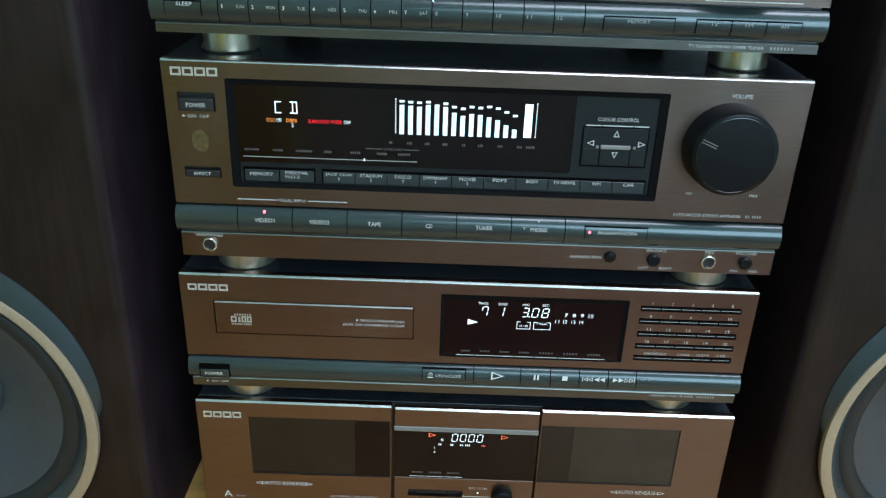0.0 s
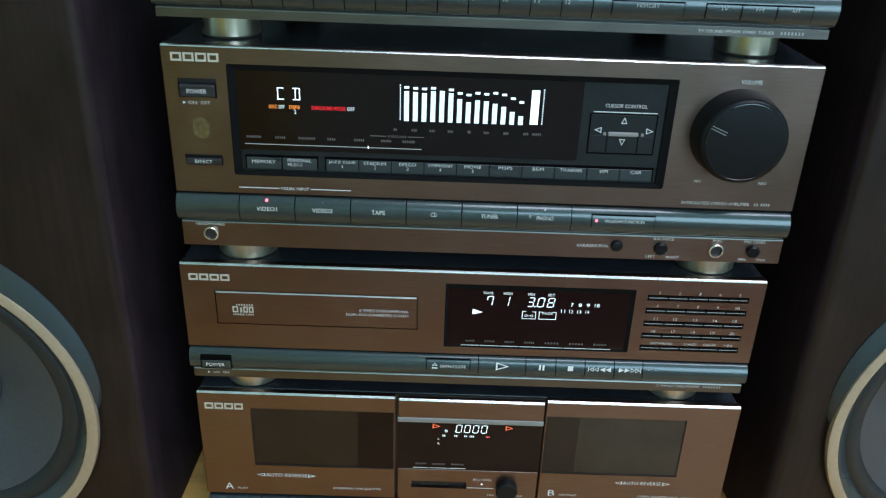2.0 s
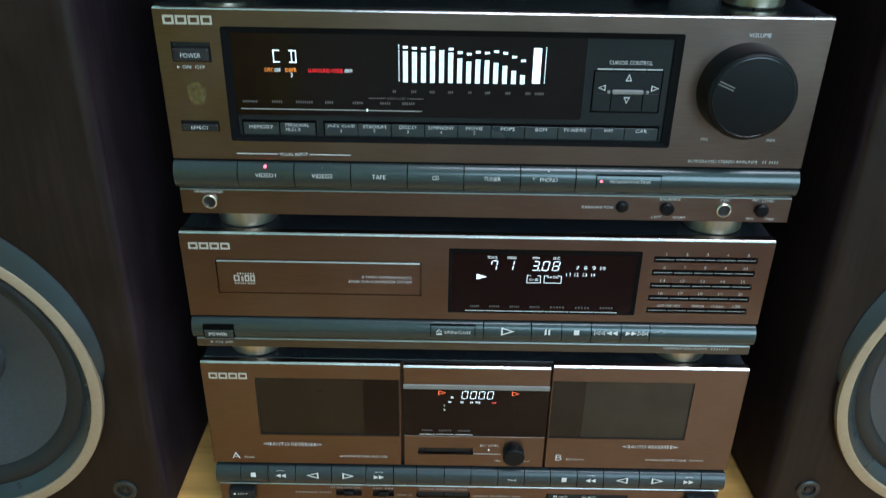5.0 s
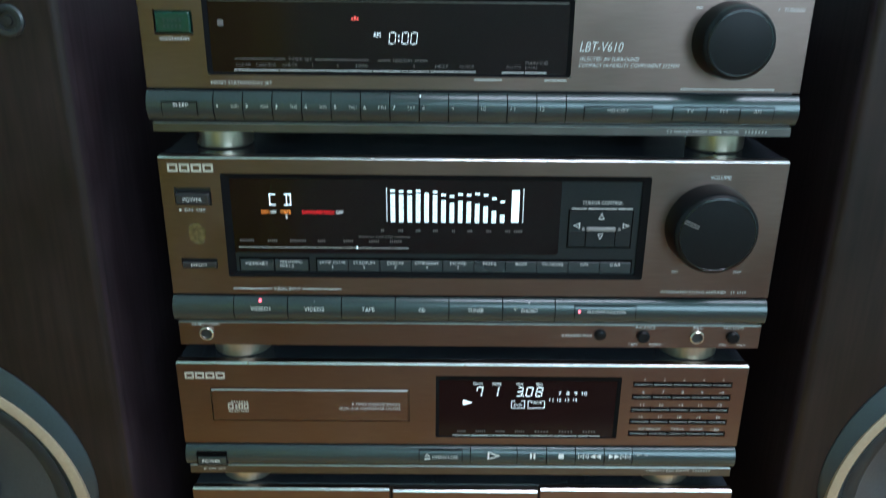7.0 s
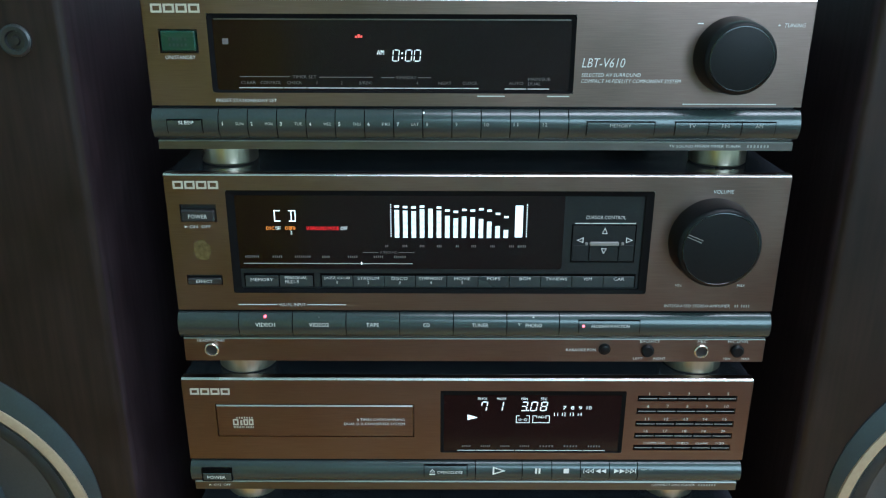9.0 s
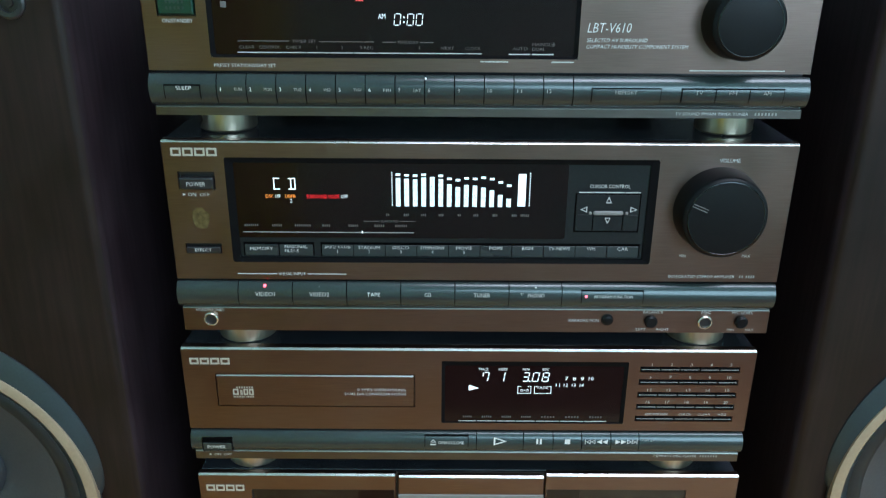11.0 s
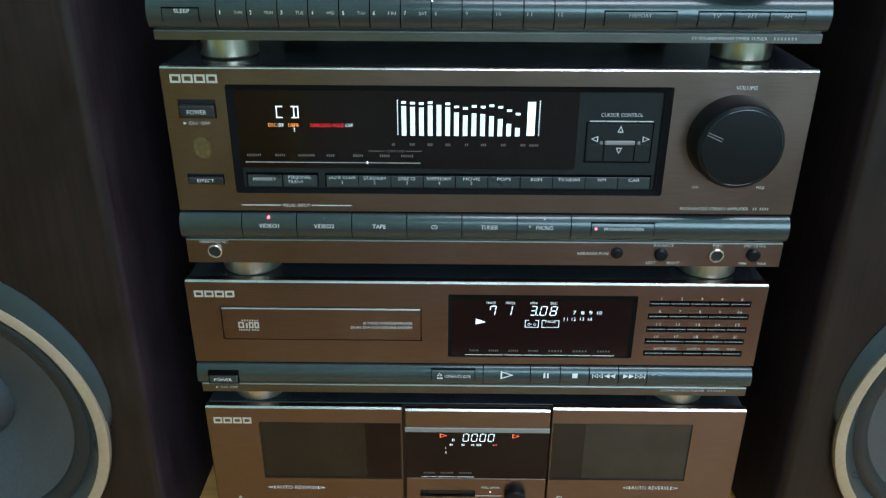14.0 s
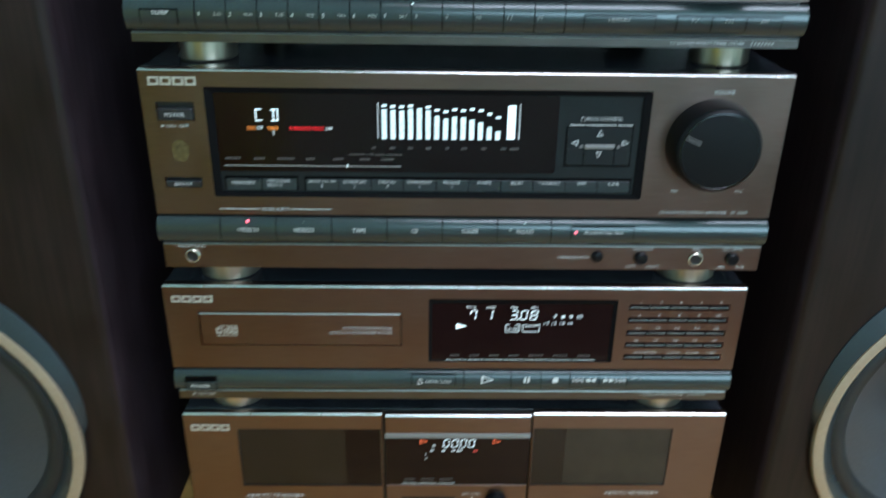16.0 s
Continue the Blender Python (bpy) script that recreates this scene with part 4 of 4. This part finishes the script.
for k in (0, 1):
    tri(80.4 + 3.6 * k, 160.4, 3.4, 3.4, -1, keys[4], False, YS)
    tri(73.4 + 3.0 * k, 160.4, 2.8, 3.4, -1, keys[4], True, YS)
    tri(92.4 + 3.6 * k, 160.4, 3.4, 3.4, 1, keys[5], False, YS)
    tri(99.6 + 3.0 * k, 160.4, 2.8, 3.4, 1, keys[5], True, YS)
squares([(71.2, 71.6, 158.7, 162.1)], keys[4], YS)
squares([(104.2, 104.6, 158.7, 162.1)], keys[5], YS)
squares([(107.6, 111.8, 161.6, 162.0), (109.0, 110.2, 161.0, 161.3), (112.8, 115.6, 161.2, 161.5)], keys[6], -4.35, LEGEND, "worn_mark")
pw = part("power_key", slab_bm(rounded(-172.6, -154.4, 152.6, 158.2, 0.5), -5.1, 1, 0.4), STRIP, cd, "slate power key in a dark recess")
part("key_well", slab_bm(rounded(-173.2, -153.8, 152.0, 161.6, 0.5), -4.72, 1), GROOVE, cd)
words("POWER", -169.6, -158.2, 155.4, 2.2, pw, y=-5.25)
words("ON  OFF", -167.5, -156.6, 146.2, 1.6, cd)
tri(-169.8, 146.2, 1.7, 1.4, 1, cd)
ok = strip_key(-30.6, -3.6, 149.8, 164.8, 155.8, 162.8, 4.2, cd, "open_key")
words("OPEN/CLOSE", -22.4, -6, 159.4, 2.1, ok, y=-5.0)
hollow([(-27.4, 159.6), (-23.8, 159.6), (-25.6, 162.0)], ok, -5.0)
squares([(-27.4, -23.8, 157.6, 158.4)], ok, -5.0)
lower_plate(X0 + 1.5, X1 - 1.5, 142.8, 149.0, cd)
words("COMPACT DISC PLAYER", 117, 145, 146.8, 1.6, cd)
bars(147, 159, 146.8, 1.5, cd, runs=(7,))
feet((-147, 134), 24, 130.2, 143.5, 17.6, cd)

# ---- double cassette deck ----
deck = thing("cassette_deck", "brushed titanium double cassette deck standing on the table", "cassette deck", "stacked hi-fi units")
X0, X1 = -180.3, 175.7
chassis(X0, X1, 9.5, 130.4, deck)
left = part("cassette_door", plate_bm(X0, -50.3, 45.4, 130.4, [(-145.8, -51.2, 70.6, 118.4)], 0, 5), FASCIA, deck, "titanium cassette door with a smoked window")
right = part("cassette_door", plate_bm(48.6, X1, 45.4, 131.2, [(49.4, 142, 71.4, 119.4)], 0, 5), FASCIA, deck, "titanium cassette door with a smoked window")
for dr, a, b, c, d in ((left, -145.6, -51.3, 70.8, 118.2), (right, 49.5, 141.8, 71.6, 119.2)):
    wdw = part("window", box_bm(a, b, 0.9, 3.2, c, d), SMOKE if dr == left else SMOKELIT, dr, "smoked dark cassette window" if dr == left else "smoked cassette window, its brighter reflection put into the colour")
    part("window_edge", frame_bm(rounded(a, b, c, d, 0.6), rounded(a + 0.5, b - 0.5, c + 0.5, d - 0.5, 0.4), 0.5, 2), BLACK, wdw)
    u, v = (b - 24, b - 0.6) if dr == left else (a + 0.6, a + 22)
    # Darker slab marks where the window's reflection ends, put into the colour.
    part("window_shade", box_bm(u, v, 0.8, 2, c + 0.6, d - 0.6), GLASS if dr == left else SMOKE, wdw, "darker end of the window, outside its reflection")
part("door_gap", box_bm(-50.2, 48.5, 4.4, 5.6, 45.4, 130), BLACK, deck)
bright_edge(X0, -50.3, 130.4, left)
bright_edge(48.6, X1, 131.2, right)
mid = part("centre_plate", plate_bm(-48.6, 47.6, 115.0, 129.4, (), 0, 4.4), FASCIA, deck, "brushed titanium centre plate")
part("ledge", prism_bm([(4, 115.0), (-0.2, 115.0), (-0.6, 114.6), (-0.6, 111.8), (-0.3, 111.3), (4, 111.0)], -48.6, 47.6), LEDGE, deck, "satin grey ledge above the counter")
bright_edge(-48.6, 47.6, 129.4, mid)
dsp = part("display", box_bm(-48.5, 47.5, 0.4, 4.3, 71.4, 111.1), GLASS, deck, "black smoked counter window")
low = part("centre_plate", plate_bm(-48.6, 47.6, 45.4, 71.6, [(-39, -1, 55.4, 61.2)], 0, 4.4, 0.3), FASCIA, deck)
part("slot", box_bm(-38.9, -1.1, 3.0, 5.0, 55.5, 61.1), BLACK, low)
part("slider", slab_bm(rounded(-34, -12, 56.4, 60.2, 0.4), 1.4, 4, 0.4), PANEL, low)
YD = 0.2
for x in (-25.5, 23.0):
    hollow([(x, 106.4), (x, 110.0), (x + 5.0, 108.2)], dsp, YD).data.materials[0] = ARROW
readout("0000", -10.4, 103.4, 4.0, 6.6, 5.6, dsp, YD, 0.52, slant=0.12)
words("B", -17.2, -15.4, 104.6, 2.0, dsp, VFDSOFT, YD, "lit_letters")
for x, n in ((-19, 2), (-11, 2), (-4.5, 2), (-1, 3)):
    bars(x, x + 1.2 * n, 100.6, 1.5, dsp, VFDSOFT, YD, (n,), "lit_mark")
bars(10, 13, 100.6, 1.3, dsp, REDDIM, YD, (3,), "lit_mark")
words("L", -21.8, -20.8, 98.0, 1.7, dsp, VFDSOFT, YD, "lit_letters")
words("R", -21.8, -20.6, 94.0, 1.7, dsp, VFDSOFT, YD, "lit_letters")
for a, b in ((-38, -27.4), (-26.6, -14.6), (-13.8, -2)):
    rule(a, b, 72.9, dsp, LINEINK, 0.5, YD)
    bars(a + 1.5, b - 1.5, 76.4, 1.4, dsp, DIM, YD, (6,))
words("REC LEVEL", 3.6, 16.4, 64.0, 1.8, low)
squares([(9.0, 10.1, 59.6, 60.7)], low, -0.3, VFD, "guide_dot")
rule(-1, 18, 56.6, low, LINEINK, 0.5)
small_knob(26.6, 57.6, 7.4, 6, deck)
words("MIN", 14, 18, 50.6, 1.5, low)
words("MAX", 33.6, 38, 50.6, 1.5, low)
maker_mark(-175.8, -150, 117.2, 121.8, left)
words("AUTO REVERSE", -138.6, -110.4, 62.6, 2.9, left)
words("AUTO REVERSE", 106.4, 132.6, 65.2, 2.9, right)
for x, way in ((-142.0, -1), (-107.2, 1)):
    tri(x, 62.6, 5.4, 2.8, way, left, True)
for x, way in ((103.0, -1), (136.2, 1)):
    tri(x, 65.2, 5.4, 2.8, way, right, True)
words("A", -167.2, -161.6, 51.8, 5.4, left)
words("PLAY", -158.6, -152, 50.2, 1.5, left)
words("AUTOMATIC TAPE SELECTOR", -93, -60, 52.6, 1.7, left)
words("B", 55.8, 60.2, 54.4, 5.0, right)
words("REC/PLAY", 63.4, 75.4, 53.0, 1.5, right)
words("STEREO CASSETTE DECK", 118, 146, 53.6, 1.6, right)
bars(148, 158, 53.6, 1.5, right, runs=(7,))
cuts = [X0 + 0.8, -162, -143, -124, -99, -75, -56, -40, -20.5, -2, 16.8, 35, 53.3, 71.8, 90.3, 115, 140, 158, X1 - 0.8]
names = ["strip"] + ["transport_key"] * 5 + ["strip"] + ["function_key"] * 4 + ["strip"] + ["transport_key"] * 5 + ["strip"]
keys = strip_row(cuts, 27.4, 43.0, 4.4, deck, names, KEY)
YS = -4.6
for k0, xs in ((1, (-153, -134, -112, -87, -66)), (12, (62.6, 81, 102.6, 127.5, 149))):
    squares([(xs[0] - 1.7, xs[0] + 1.7, 36.2, 40.2)], keys[k0], YS)
    for j in (-1, 1):
        tri(xs[1] + 1.8 * j, 37.8, 3.4, 3.6, -1, keys[k0 + 1], False, YS)
        tri(xs[4] + 1.8 * j, 37.8, 3.4, 3.6, 1, keys[k0 + 4], False, YS)
    tri(xs[2], 38.4, 8.4, 5.6, -1, keys[k0 + 2], True, YS)
    tri(xs[3], 38.4, 8.4, 5.6, 1, keys[k0 + 3], True, YS)
    words("(AMS)", xs[1] - 3.6, xs[1] + 3.6, 41.7, 1.5, keys[k0 + 1], y=-4.0)
    words("(AMS)", xs[4] - 3.6, xs[4] + 3.6, 41.7, 1.5, keys[k0 + 4], y=-4.0)
words("TIME", 23.6, 29.6, 37.0, 1.6, keys[10], y=YS)
slots = [(-97, -79, 15.8, 21.6), (-71, -56, 15.4, 21.2), (-40, -2, 15.2, 20.8), (52, 110, 14.6, 20.4)]
lower_plate(X0 + 1.5, X1 - 2.0, 9.6, 26.2, deck, slots)
for a, b, c, d in slots:
    sl = part("slot", box_bm(a + 0.1, b - 0.1, 3.2, 5.2, c + 0.1, d - 0.1), BLACK, deck)
    m_ = (a + b) / 2
    if b - a < 30:
        part("slide_switch", slab_bm(rounded(m_ - 3.5, m_ + 3.5, c + 0.8, d - 0.8, 0.5), -1.8, 3.4, 0.5), KNOB, sl)
    else:
        part("flat_key", slab_bm(rounded(a + 0.8, m_ - 0.3, c + 0.6, d - 0.6, 0.4), 0.4, 3.4, 0.4), PANEL, sl)
        part("flat_key", slab_bm(rounded(m_ + 0.3, b - 0.8, c + 0.6, d - 0.6, 0.4), 0.4, 3.4, 0.4), PANEL, sl)
words("PAUSE", 61, 67.4, 17.6, 1.6, deck, y=0.2)
squares([(57.4, 58.2, 16.8, 18.6), (58.9, 59.7, 16.8, 18.6)], deck, 0.2)
words("REC MUTE", 77.6, 87.6, 17.6, 1.6, deck, y=0.2)
for a, b, z, runs in ((-101, -97.4, 23.6, (3,)), (-96.6, -79.4, 23.6, (4, 5, 4)), (-71, -56, 23.4, (3, 3)), (-126, -100, 18.8, (9, 5)), (-54, -43, 17.4, (5, 2)), (-38, -4, 23.4, (6, 8, 4)), (0, 34, 17.6, (7, 9, 4)), (116, 136, 17.4, (9,))):
    bars(a, b, z, 1.3, deck, LEGEND, -0.25, runs)
for a, b, mx in ((-172, -154, -163), (150, 171, 160.5)):
    ej = part("eject_key", box_bm(a, b, -5.0, 2, 11.0, 23.4, 0.8, 2), PANEL, deck, "protruding dark slate eject key")
    part("key_ridge", box_bm(a + 0.6, b - 0.6, -5.6, -4.6, 16.2, 17.0), STRIP, ej)
    words("EJECT", mx - 2.6, mx + 5, 20.6, 1.7, ej, y=-5.2)
    squares([(mx - 5.4, mx - 3.8, 19.9, 21.3)], ej, -5.2)
feet((-150, 138), 24, 0.1, 10.0, 12.5, deck)
